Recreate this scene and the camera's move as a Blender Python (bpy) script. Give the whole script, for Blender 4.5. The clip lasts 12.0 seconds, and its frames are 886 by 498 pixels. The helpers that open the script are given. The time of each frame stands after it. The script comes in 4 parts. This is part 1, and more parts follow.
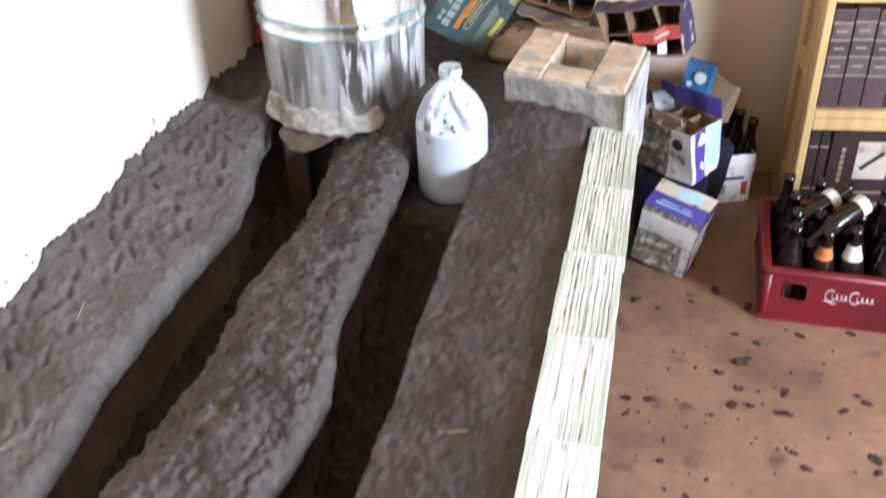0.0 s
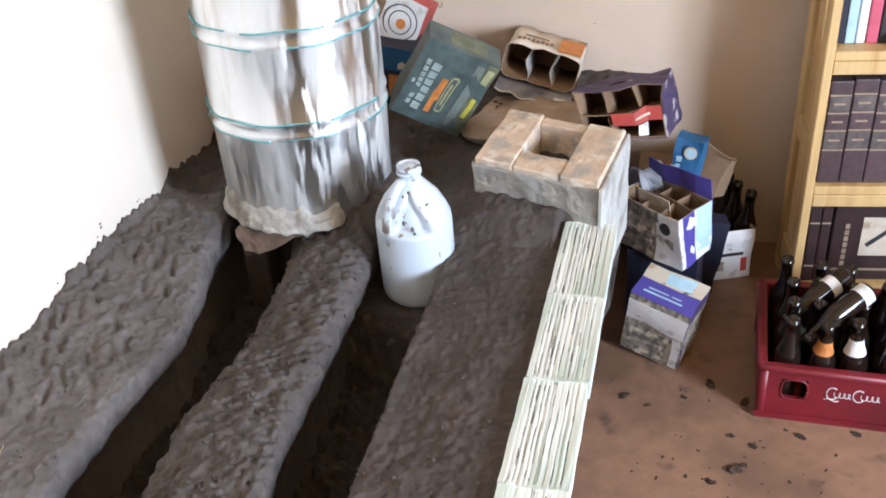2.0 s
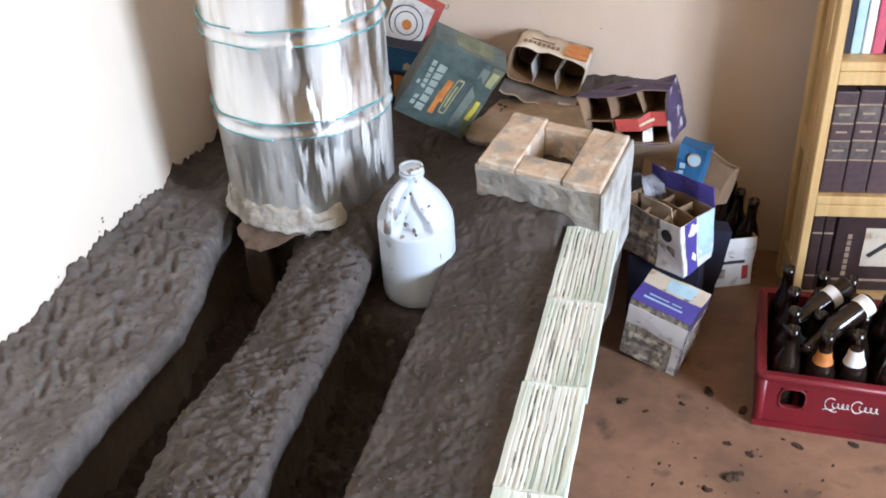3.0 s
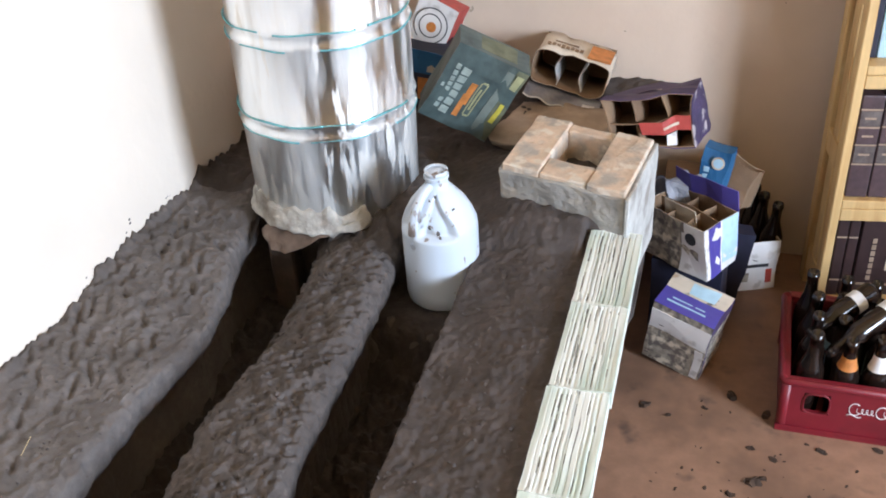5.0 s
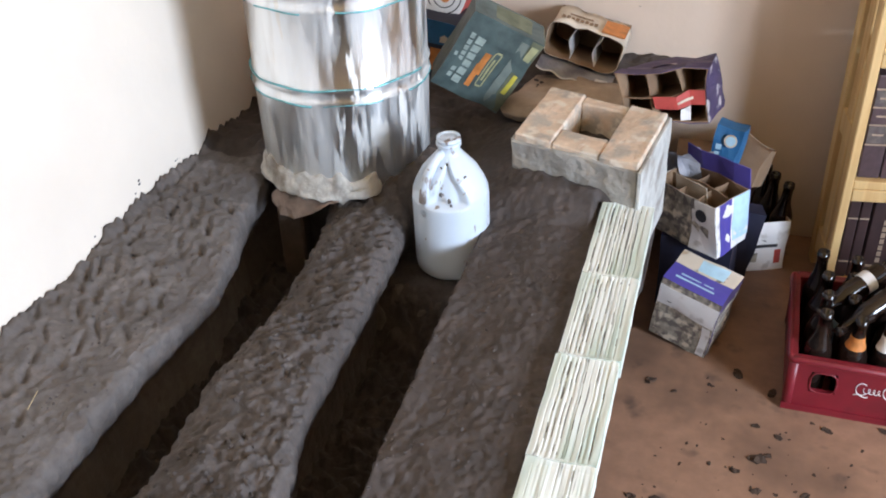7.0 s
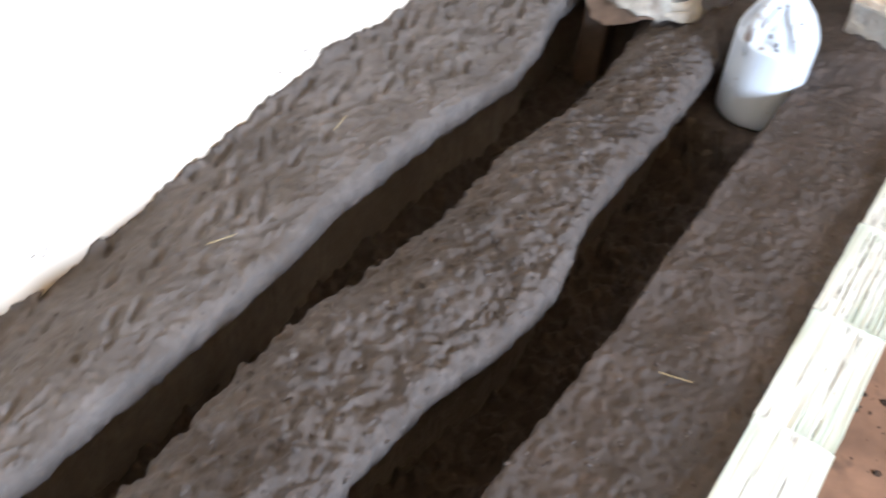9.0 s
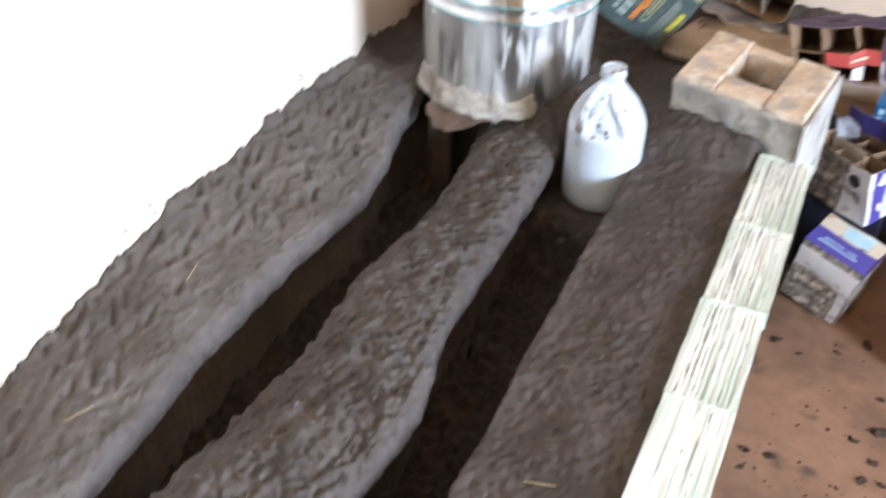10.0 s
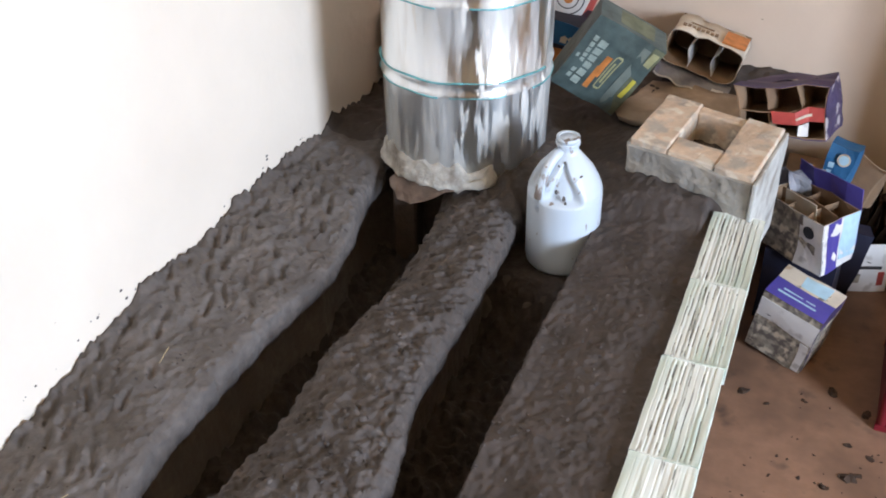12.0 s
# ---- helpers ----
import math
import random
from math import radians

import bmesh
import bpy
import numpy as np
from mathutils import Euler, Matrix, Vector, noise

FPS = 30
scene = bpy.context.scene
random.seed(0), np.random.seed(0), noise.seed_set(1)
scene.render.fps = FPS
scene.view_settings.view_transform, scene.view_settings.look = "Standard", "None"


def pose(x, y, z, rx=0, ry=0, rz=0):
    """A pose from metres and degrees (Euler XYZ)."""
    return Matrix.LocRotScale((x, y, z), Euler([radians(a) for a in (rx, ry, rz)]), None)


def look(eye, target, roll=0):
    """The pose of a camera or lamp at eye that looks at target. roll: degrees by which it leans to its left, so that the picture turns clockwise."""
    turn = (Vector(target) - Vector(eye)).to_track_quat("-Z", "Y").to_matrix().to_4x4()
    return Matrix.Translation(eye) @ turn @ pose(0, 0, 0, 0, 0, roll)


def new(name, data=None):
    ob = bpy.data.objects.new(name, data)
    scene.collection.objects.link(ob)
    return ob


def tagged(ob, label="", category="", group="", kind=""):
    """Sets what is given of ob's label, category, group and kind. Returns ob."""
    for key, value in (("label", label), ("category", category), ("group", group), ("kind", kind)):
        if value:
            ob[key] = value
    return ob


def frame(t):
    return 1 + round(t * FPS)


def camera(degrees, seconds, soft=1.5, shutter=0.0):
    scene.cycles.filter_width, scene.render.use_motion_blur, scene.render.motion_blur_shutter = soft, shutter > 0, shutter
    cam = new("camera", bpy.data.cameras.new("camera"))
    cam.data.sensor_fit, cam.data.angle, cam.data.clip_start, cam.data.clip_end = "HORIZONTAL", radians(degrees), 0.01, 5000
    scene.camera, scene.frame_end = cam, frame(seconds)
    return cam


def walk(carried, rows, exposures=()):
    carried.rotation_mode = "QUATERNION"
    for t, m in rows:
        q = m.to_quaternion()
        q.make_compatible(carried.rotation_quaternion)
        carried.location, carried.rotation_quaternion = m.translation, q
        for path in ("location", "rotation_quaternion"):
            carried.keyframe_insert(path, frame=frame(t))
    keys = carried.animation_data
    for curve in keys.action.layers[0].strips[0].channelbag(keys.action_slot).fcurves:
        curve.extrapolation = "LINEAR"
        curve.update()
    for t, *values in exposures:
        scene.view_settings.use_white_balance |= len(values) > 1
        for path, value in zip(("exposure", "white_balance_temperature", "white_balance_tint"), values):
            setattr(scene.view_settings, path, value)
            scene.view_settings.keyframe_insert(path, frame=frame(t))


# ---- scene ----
EXPOSURES = [(0.0, 1.65), (0.5, 1.6), (1.0, 1.57), (2.5, 1.42), (5.0, 1.38), (6.7, 1.30), (8.5, 1.6), (9.0, 1.83), (9.5, 1.9), (10.0, 1.7), (10.5, 1.45), (11.0, 1.42), (11.5, 1.28), (12.0, 1.18)]
cam = camera(48.0, 12.0, soft=1.8, shutter=0.5)
PATH = [
    (0, (-0.1077, -0.2442, 1.4854), (-0.4778, 1.3781, 0.3757), -1.78),
    (0.2, (-0.1062, -0.1797, 1.5319), (-0.4741, 1.4393, 0.4167), -1.40),
    (0.5, (-0.0459, -0.0866, 1.5154), (-0.4256, 1.5398, 0.4151), -1.36),
    (1, (-0.0267, -0.0083, 1.5282), (-0.4524, 1.6087, 0.4308), -2.86),
    (1.5, (-0.0103, -0.0003, 1.5346), (-0.4382, 1.6296, 0.4574), -2.79),
    (2, (-0.0061, -0.0028, 1.5486), (-0.4491, 1.6253, 0.4748), -4.20),
    (2.5, (0.0040, 0.0020, 1.5506), (-0.4377, 1.6344, 0.4828), -3.26),
    (3, (-0.0044, -0.0008, 1.5508), (-0.4517, 1.6268, 0.4780), -3.04),
    (5, (-0.0140, -0.0037, 1.5636), (-0.4973, 1.6125, 0.4892), -3.40),
    (5.5, (-0.0205, -0.0057, 1.5683), (-0.5134, 1.6184, 0.5102), -2.65),
    (6, (-0.0161, -0.0105, 1.5662), (-0.5006, 1.6131, 0.5036), -2.57),
    (6.5, (-0.0196, -0.0083, 1.5613), (-0.5016, 1.6088, 0.4877), -2.58),
    (6.7, (-0.0242, -0.0114, 1.5460), (-0.5017, 1.5991, 0.4606), -2.22),
    (8.3, (-0.0920, -0.0787, 1.5028), (-0.6981, 1.3838, 0.2807), 1.27),
    (8.5, (-0.1361, -0.0988, 1.4448), (-0.8081, 1.2946, 0.1772), 2.08),
    (8.7, (-0.1803, -0.1376, 1.4429), (-0.8621, 1.2082, 0.1300), 4.90),
    (9, (-0.1944, -0.1517, 1.4365), (-0.9086, 1.1556, 0.1019), 6.86),
    (9.2, (-0.2206, -0.1769, 1.4593), (-0.9604, 1.0807, 0.0915), 9.11),
    (9.5, (-0.2056, -0.1441, 1.4495), (-0.9308, 1.1555, 0.1135), 6.84),
    (10, (-0.1162, -0.0782, 1.5237), (-0.7469, 1.3838, 0.3135), 1.66),
    (10.5, (-0.0916, -0.0666, 1.5530), (-0.6832, 1.4671, 0.4138), -0.51),
    (11, (-0.1091, -0.0884, 1.5552), (-0.7359, 1.4364, 0.4230), 0.27),
    (11.5, (-0.1010, -0.0871, 1.5618), (-0.7318, 1.4445, 0.4410), -0.86),
    (12, (-0.0800, -0.0937, 1.5671), (-0.7031, 1.4482, 0.4561), -0.26),
]
walk(cam, [(t, look(eye, target, roll)) for t, eye, target, roll in PATH], EXPOSURES)

# ---------- world and light ----------
world = bpy.data.worlds.new("world")
scene.world = world
world.use_nodes = True
wn = world.node_tree
sky = wn.nodes.new("ShaderNodeTexSky")
sky.sky_type = 'NISHITA'
sky.sun_disc = False
sky.sun_elevation = radians(40)
sky.sun_rotation = radians(90)
wn.nodes["Background"].inputs[1].default_value = 0.12
wn.links.new(sky.outputs[0], wn.nodes["Background"].inputs[0])

WIN_Y0, WIN_Y1, WIN_Z0, WIN_Z1 = -1.5, 1.7, 0.75, 1.80
EAST, WEST, NORTH, SOUTH, CEIL = 2.3, -1.15, 2.5, -5.2, 2.7
lamp = bpy.data.lights.new("window_daylight", 'AREA')
lamp.shape, lamp.size, lamp.size_y = 'RECTANGLE', WIN_Z1 - WIN_Z0 - 0.1, WIN_Y1 - WIN_Y0 - 0.1
lamp.energy, lamp.color = 215.0, (0.82, 0.97, 1.20)
daylight = new("window_daylight", lamp)
daylight.matrix_world = look((EAST + 0.05, (WIN_Y0 + WIN_Y1) / 2, (WIN_Z0 + WIN_Z1) / 2), (0, (WIN_Y0 + WIN_Y1) / 2, (WIN_Z0 + WIN_Z1) / 2))


# ---------- materials ----------
def material(name, colour, rough=0.7, metal=0.0, spots=None, grain=40.0, amount=0.15, bump=0.1, bump_scale=120.0, stretch=(1, 1, 1),
             spot_scale=6.0, spot_lo=0.5, spot_hi=0.65, island=0.0, trans=0.0, dust=None, spot2=None, spot2_scale=20.0, spot2_lo=0.6, spot2_hi=0.66):
    m = bpy.data.materials.new(name)
    m.use_nodes = True
    n, l = m.node_tree.nodes, m.node_tree.links
    b = n["Principled BSDF"]
    b.inputs["Roughness"].default_value, b.inputs["Metallic"].default_value = rough, metal
    b.inputs["Transmission Weight"].default_value = trans
    co = n.new("ShaderNodeTexCoord")
    mp = n.new("ShaderNodeMapping")
    mp.inputs["Scale"].default_value = stretch
    l.new(co.outputs["Object"], mp.inputs[0])

    def tex(scale, detail=6.0):
        t = n.new("ShaderNodeTexNoise")
        t.inputs["Scale"].default_value, t.inputs["Detail"].default_value = scale, detail
        l.new(mp.outputs[0], t.inputs["Vector"])
        return t.outputs["Fac"]

    def mix(fac, a, c, mode='MIX'):
        x = n.new("ShaderNodeMix")
        x.data_type, x.blend_type = 'RGBA', mode
        for socket, value in ((x.inputs[0], fac), (x.inputs[6], a), (x.inputs[7], c)):
            if hasattr(value, "links"):
                l.new(value, socket)
            else:
                socket.default_value = value if not isinstance(value, tuple) else (*value, 1)
        return x.outputs[2]

    def ramp(fac, lo, hi):
        r = n.new("ShaderNodeMapRange")
        l.new(fac, r.inputs[0])
        r.inputs[1].default_value, r.inputs[2].default_value = lo, hi
        return r.outputs[0]

    dark = tuple(c * (1 - amount) for c in colour)
    light = tuple(min(1, c * (1 + amount)) for c in colour)
    out = mix(ramp(tex(grain), 0.3, 0.7), dark, light)
    if spots:
        mask = ramp(tex(spot_scale), spot_lo, spot_hi)
        out = mix(mask, out, spots)
        if dust is not None:
            r = n.new("ShaderNodeMapRange")
            l.new(mask, r.inputs[0])
            r.inputs[3].default_value, r.inputs[4].default_value = metal, dust
            l.new(r.outputs[0], b.inputs["Metallic"])
    if spot2:
        out = mix(ramp(tex(spot2_scale, 3.0), spot2_lo, spot2_hi), out, spot2)
    if island:
        info = n.new("ShaderNodeObjectInfo")
        hsv = n.new("ShaderNodeHueSaturation")
        r = n.new("ShaderNodeMapRange")
        l.new(info.outputs["Random"], r.inputs[0])
        r.inputs[3].default_value, r.inputs[4].default_value = 1 - island, 1 + island
        l.new(r.outputs[0], hsv.inputs["Value"])
        l.new(out, hsv.inputs["Color"])
        out = hsv.outputs[0]
    l.new(out, b.inputs["Base Color"])
    if bump:
        bp = n.new("ShaderNodeBump")
        bp.inputs["Strength"].default_value, bp.inputs["Distance"].default_value = bump, 0.01
        l.new(tex(bump_scale, 8.0), bp.inputs["Height"])
        l.new(bp.outputs[0], b.inputs["Normal"])
    return m


M_COB = material("cob", (0.126, 0.110, 0.104), 0.9, spots=(0.090, 0.077, 0.072), grain=48, amount=0.22, bump=0.5, bump_scale=75, spot_scale=7, spot_lo=0.42, spot_hi=0.68,
                 spot2=(0.118, 0.105, 0.099), spot2_scale=90, spot2_lo=0.66, spot2_hi=0.74)
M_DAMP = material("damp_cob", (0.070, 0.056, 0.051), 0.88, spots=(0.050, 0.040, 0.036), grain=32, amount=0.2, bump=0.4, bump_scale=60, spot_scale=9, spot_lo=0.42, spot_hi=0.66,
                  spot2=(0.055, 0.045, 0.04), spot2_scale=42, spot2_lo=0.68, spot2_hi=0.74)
# The bank's cob again, darkened because the ridge looks less brightly lit.
M_RIDGE = material("dimmed_cob", (0.088, 0.074, 0.069), 0.92, spots=(0.064, 0.053, 0.049), grain=44, amount=0.26, bump=0.6, bump_scale=70, spot_scale=8, spot_lo=0.42, spot_hi=0.66,
                   spot2=(0.116, 0.102, 0.096), spot2_scale=60, spot2_lo=0.64, spot2_hi=0.72)
# Damp soil, coloured near black to carry the shade down in the trenches.
M_SHADESOIL = material("shaded_wet_soil", (0.042, 0.033, 0.031), 0.85, spots=(0.026, 0.021, 0.020), grain=40, amount=0.35, bump=0.8, bump_scale=70, spot_scale=14)
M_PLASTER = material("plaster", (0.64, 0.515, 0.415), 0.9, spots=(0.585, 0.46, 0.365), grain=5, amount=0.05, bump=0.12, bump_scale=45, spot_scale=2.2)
# The same tan plaster, lightened to stand for the strong window light.
M_LITPLASTER = material("lit_plaster", (0.78, 0.70, 0.61), 0.9, grain=4, amount=0.04, bump=0.12, bump_scale=45)
M_FLOOR = material("earthen_floor", (0.280, 0.158, 0.101), 0.6, spots=(0.150, 0.086, 0.056), grain=26, amount=0.16, bump=0.1, bump_scale=60, spot_scale=3.6, spot_lo=0.44, spot_hi=0.70,
                   spot2=(0.085, 0.054, 0.040), spot2_scale=11, spot2_lo=0.60, spot2_hi=0.74)
M_STEEL = material("galvanised_steel", (0.88, 0.92, 0.96), 0.28, 1.0, spots=(0.74, 0.74, 0.73), dust=0.25, grain=14, amount=0.12, bump=0.26, bump_scale=30, stretch=(1, 1, 0.16), spot_scale=18, spot_lo=0.47, spot_hi=0.60)


def stretch_gloss(m, amount, turn):
    n, l = m.node_tree.nodes, m.node_tree.links
    t = n.new("ShaderNodeTangent")
    t.direction_type, t.axis = 'RADIAL', 'Z'
    b = n["Principled BSDF"]
    l.new(t.outputs[0], b.inputs["Tangent"])
    b.inputs["Anisotropic"].default_value, b.inputs["Anisotropic Rotation"].default_value = amount, turn


stretch_gloss(M_STEEL, 0.88, 0.25)

M_TEAL = material("teal_film", (0.16, 0.45, 0.50), 0.35, 0.4, grain=60, amount=0.3, bump=0)
M_CLAY = material("pale_clay", (0.47, 0.45, 0.41), 0.95, spots=(0.25, 0.22, 0.19), grain=40, amount=0.2, bump=0.8, bump_scale=50, spot_scale=14)
M_RUST = material("rusty_sheet", (0.26, 0.19, 0.15), 0.7, 0.2, spots=(0.42, 0.38, 0.33), grain=30, amount=0.3, bump=0.2)
# Brown brick with the shade of the flue mouth put into its colour.
M_FLUE = material("shaded_brick", (0.085, 0.060, 0.046), 0.9, spots=(0.05, 0.038, 0.032), grain=30, amount=0.2, bump=0.4)
M_JUG = material("translucent_plastic", (0.58, 0.655, 0.745), 0.34, grain=8, amount=0.02, bump=0.03, bump_scale=20)
M_JUG.node_tree.nodes["Principled BSDF"].inputs["Subsurface Weight"].default_value = 0.0
M_JUG.node_tree.nodes["Principled BSDF"].inputs["Subsurface Scale"].default_value = 0.04


def smear(m, places, colour, scale, stretch, lo, hi):
    """Dried smears round the given places of the thing."""
    n, l = m.node_tree.nodes, m.node_tree.links
    b = n["Principled BSDF"]
    base = b.inputs["Base Color"].links[0].from_socket
    co, mp, tx = n.new("ShaderNodeTexCoord"), n.new("ShaderNodeMapping"), n.new("ShaderNodeTexNoise")
    mp.inputs["Scale"].default_value = stretch
    tx.inputs["Scale"].default_value, tx.inputs["Detail"].default_value = scale, 5.0
    l.new(co.outputs["Object"], mp.inputs[0])
    l.new(mp.outputs[0], tx.inputs["Vector"])
    for place, reach in places:
        far, near, edge, mix = n.new("ShaderNodeVectorMath"), n.new("ShaderNodeMapRange"), n.new("ShaderNodeMapRange"), n.new("ShaderNodeMix")
        far.operation = 'DISTANCE'
        far.inputs[1].default_value = place
        l.new(co.outputs["Object"], far.inputs[0])
        l.new(far.outputs["Value"], near.inputs[0])
        near.inputs[1].default_value, near.inputs[2].default_value = 0.0, reach
        near.inputs[3].default_value, near.inputs[4].default_value = 0.12, -0.12
        add = n.new("ShaderNodeMath")
        l.new(near.outputs[0], add.inputs[0])
        l.new(tx.outputs["Fac"], add.inputs[1])
        l.new(add.outputs[0], edge.inputs[0])
        edge.inputs[1].default_value, edge.inputs[2].default_value, edge.inputs[4].default_value = lo, hi, 0.9
        mix.data_type = 'RGBA'
        l.new(edge.outputs[0], mix.inputs[0])
        l.new(base, mix.inputs[6])
        mix.inputs[7].default_value = (*colour, 1)
        base = mix.outputs[2]
        # a dried smear is not metal
        if b.inputs["Metallic"].links:
            bare, metal = n.new("ShaderNodeMath"), n.new("ShaderNodeMath")
            bare.operation, metal.operation = 'SUBTRACT', 'MULTIPLY'
            bare.inputs[0].default_value = 1.0
            l.new(edge.outputs[0], bare.inputs[1])
            l.new(b.inputs["Metallic"].links[0].from_socket, metal.inputs[0])
            l.new(bare.outputs[0], metal.inputs[1])
            l.new(metal.outputs[0], b.inputs["Metallic"])
    l.new(base, b.inputs["Base Color"])


smear(M_STEEL, [((-0.11, -0.15, 0.56), 0.15), ((0.03, -0.18, 0.55), 0.12), ((0.12, -0.14, 0.60), 0.14), ((0.165, -0.08, 0.62), 0.10)], (0.80, 0.79, 0.76), 46.0, (1, 1, 0.16), 0.505, 0.58)
smear(M_JUG, [((0.0, -0.012, 0.297), 0.034)], (0.20, 0.15, 0.13), 70.0, (1, 1, 0.6), 0.57, 0.62)
smear(M_JUG, [((-0.03, -0.07, 0.215), 0.06), ((0.012, -0.06, 0.22), 0.04)], (0.24, 0.19, 0.165), 60.0, (1, 1, 0.35), 0.575, 0.65)
M_BRICK = material("fire_brick", (0.66, 0.51, 0.385), 0.9, spots=(0.42, 0.375, 0.325), grain=35, amount=0.14, bump=0.4, bump_scale=80, spot_scale=17, spot_lo=0.48, spot_hi=0.62, island=0.06, spot2=(0.70, 0.62, 0.52), spot2_scale=26, spot2_lo=0.55, spot2_hi=0.64)
M_MORTAR = material("grey_mortar", (0.31, 0.295, 0.27), 0.95, spots=(0.46, 0.40, 0.33), grain=30, amount=0.2, bump=0.6, bump_scale=60, spot_scale=11, spot_lo=0.56, spot_hi=0.66)
M_SMEAR = material("white_plaster", (0.47, 0.475, 0.455), 0.92, spots=(0.29, 0.27, 0.245), grain=30, amount=0.15, bump=0.5, bump_scale=50, spot_scale=12, spot_lo=0.55, spot_hi=0.66)
M_PAINT = material("weathered_white_paint", (0.73, 0.76, 0.72), 0.65, spots=(0.15, 0.145, 0.125), grain=30, amount=0.12, bump=0.5, bump_scale=30, stretch=(1, 0.06, 1), spot_scale=120, spot_lo=0.62, spot_hi=0.72,
                   spot2=(0.45, 0.53, 0.46), spot2_scale=25, spot2_lo=0.45, spot2_hi=0.6)
M_GRIME = material("groove_grime", (0.20, 0.20, 0.175), 0.8, grain=60, amount=0.5, bump=0.2)
M_PINE = material("pine_wood", (0.62, 0.42, 0.19), 0.5, spots=(0.50, 0.30, 0.12), grain=10, amount=0.1, bump=0.05, stretch=(6, 6, 0.5), spot_scale=5)
M_RED = material("red_plastic", (0.185, 0.011, 0.020), 0.42, spots=(0.12, 0.010, 0.016), grain=12, amount=0.12, bump=0.04, spot_scale=6)
M_GLASS_BROWN = material("brown_glass", (0.014, 0.008, 0.006), 0.16, grain=8, amount=0.2, bump=0)
M_CARD = material("brown_cardboard", (0.26, 0.165, 0.098), 0.85, grain=20, amount=0.12, bump=0.1, spots=(0.20, 0.12, 0.072))
M_GREYPAPER = material("grey_paper", (0.30, 0.30, 0.33), 0.8, spots=(0.16, 0.16, 0.20), grain=22, amount=0.2, bump=0.3, spot_scale=14)
M_SACK = material("dusty_brown_paper", (0.40, 0.315, 0.245), 0.9, spots=(0.26, 0.20, 0.16), grain=18, amount=0.2, bump=0.5, bump_scale=30, spot_scale=8)
M_MUD = material("dark_mud", (0.052, 0.030, 0.019), 0.9, grain=60, amount=0.3, bump=0.5)
M_CREAM = material("cream_card", (0.60, 0.52, 0.42), 0.7, grain=20, amount=0.08, bump=0.05, spots=(0.40, 0.28, 0.18), spot_scale=16, spot_lo=0.58, spot_hi=0.66)
M_PALECARD = material("pale_card", (0.68, 0.60, 0.50), 0.7, grain=20, amount=0.08, bump=0.08, spots=(0.46, 0.34, 0.24), spot_scale=22, spot_lo=0.60, spot_hi=0.68)
M_WHITE = material("white_card", (0.72, 0.71, 0.71), 0.6, grain=16, amount=0.08, bump=0.04, spots=(0.50, 0.48, 0.47), spot_scale=24, spot_lo=0.58, spot_hi=0.68)
M_CRUMPLED = material("scuffed_purple_card", (0.05, 0.036, 0.085), 0.65, grain=30, amount=0.25, bump=0.2, bump_scale=40, spots=(0.42, 0.38, 0.40), spot_scale=20, spot_lo=0.54, spot_hi=0.60)
M_PURPLE = material("purple_card", (0.078, 0.062, 0.32), 0.5, grain=30, amount=0.1, bump=0.03)
M_DKPURPLE = material("dark_purple_card", (0.055, 0.034, 0.10), 0.6, grain=30, amount=0.2, bump=0.03)
M_NAVY = material("navy_card", (0.014, 0.015, 0.034), 0.6, grain=30, amount=0.2, bump=0.03)
M_BLUE = material("bright_blue_card", (0.022, 0.12, 0.27), 0.5, grain=30, amount=0.12, bump=0.03)
M_PALEBLUE = material("pale_blue_card", (0.42, 0.62, 0.74), 0.5, grain=30, amount=0.12, bump=0.03)
M_GREEN = material("dark_green_card", (0.070, 0.098, 0.096), 0.42, grain=30, amount=0.3, bump=0.05, spots=(0.105, 0.148, 0.146), spot_scale=9)
M_OLIVE = material("olive_card", (0.13, 0.14, 0.09), 0.55, grain=40, amount=0.25, bump=0.03)
M_SLATE = material("slate_card", (0.16, 0.19, 0.17), 0.55, grain=30, amount=0.15, bump=0.03)
M_SLATE2 = material("pale_green_print", (0.30, 0.36, 0.33), 0.55, grain=60, amount=0.2, bump=0)
M_YELLOW = material("yellow_print", (0.50, 0.44, 0.06), 0.55, grain=50, amount=0.2, bump=0)
M_LIME = material("lime_card", (0.36, 0.36, 0.20), 0.55, grain=40, amount=0.15, bump=0.03)
M_ORANGE = material("orange_print", (0.55, 0.20, 0.05), 0.55, grain=50, amount=0.25, bump=0.03)
M_REDCARD = material("red_card", (0.42, 0.06, 0.05), 0.55, grain=40, amount=0.15, bump=0.03)
M_PHOTO = material("printed_photo", (0.31, 0.28, 0.23), 0.55, grain=60, amount=0.35, bump=0.03, spots=(0.15, 0.13, 0.12), spot_scale=45, spot_lo=0.48, spot_hi=0.56,
                   spot2=(0.64, 0.57, 0.46), spot2_scale=34, spot2_lo=0.54, spot2_hi=0.63)
M_BLACK = material("black_print", (0.03, 0.03, 0.035), 0.6, grain=40, amount=0.2, bump=0)
M_BOOK = material("purple_brown_leather", (0.080, 0.050, 0.056), 0.45, grain=60, amount=0.2, bump=0.1, bump_scale=200, island=0.15)
M_SPINE = material("worn_spine_leather", (0.115, 0.095, 0.088), 0.5, grain=40, amount=0.35, bump=0.1, bump_scale=150, spots=(0.07, 0.05, 0.052), spot_scale=30)
M_GILT = material("worn_gilt", (0.36, 0.27, 0.20), 0.45, 0.2, grain=50, amount=0.2, bump=0)
M_MAROON = material("dark_maroon_board", (0.038, 0.020, 0.020), 0.5, grain=30, amount=0.2, bump=0.03)
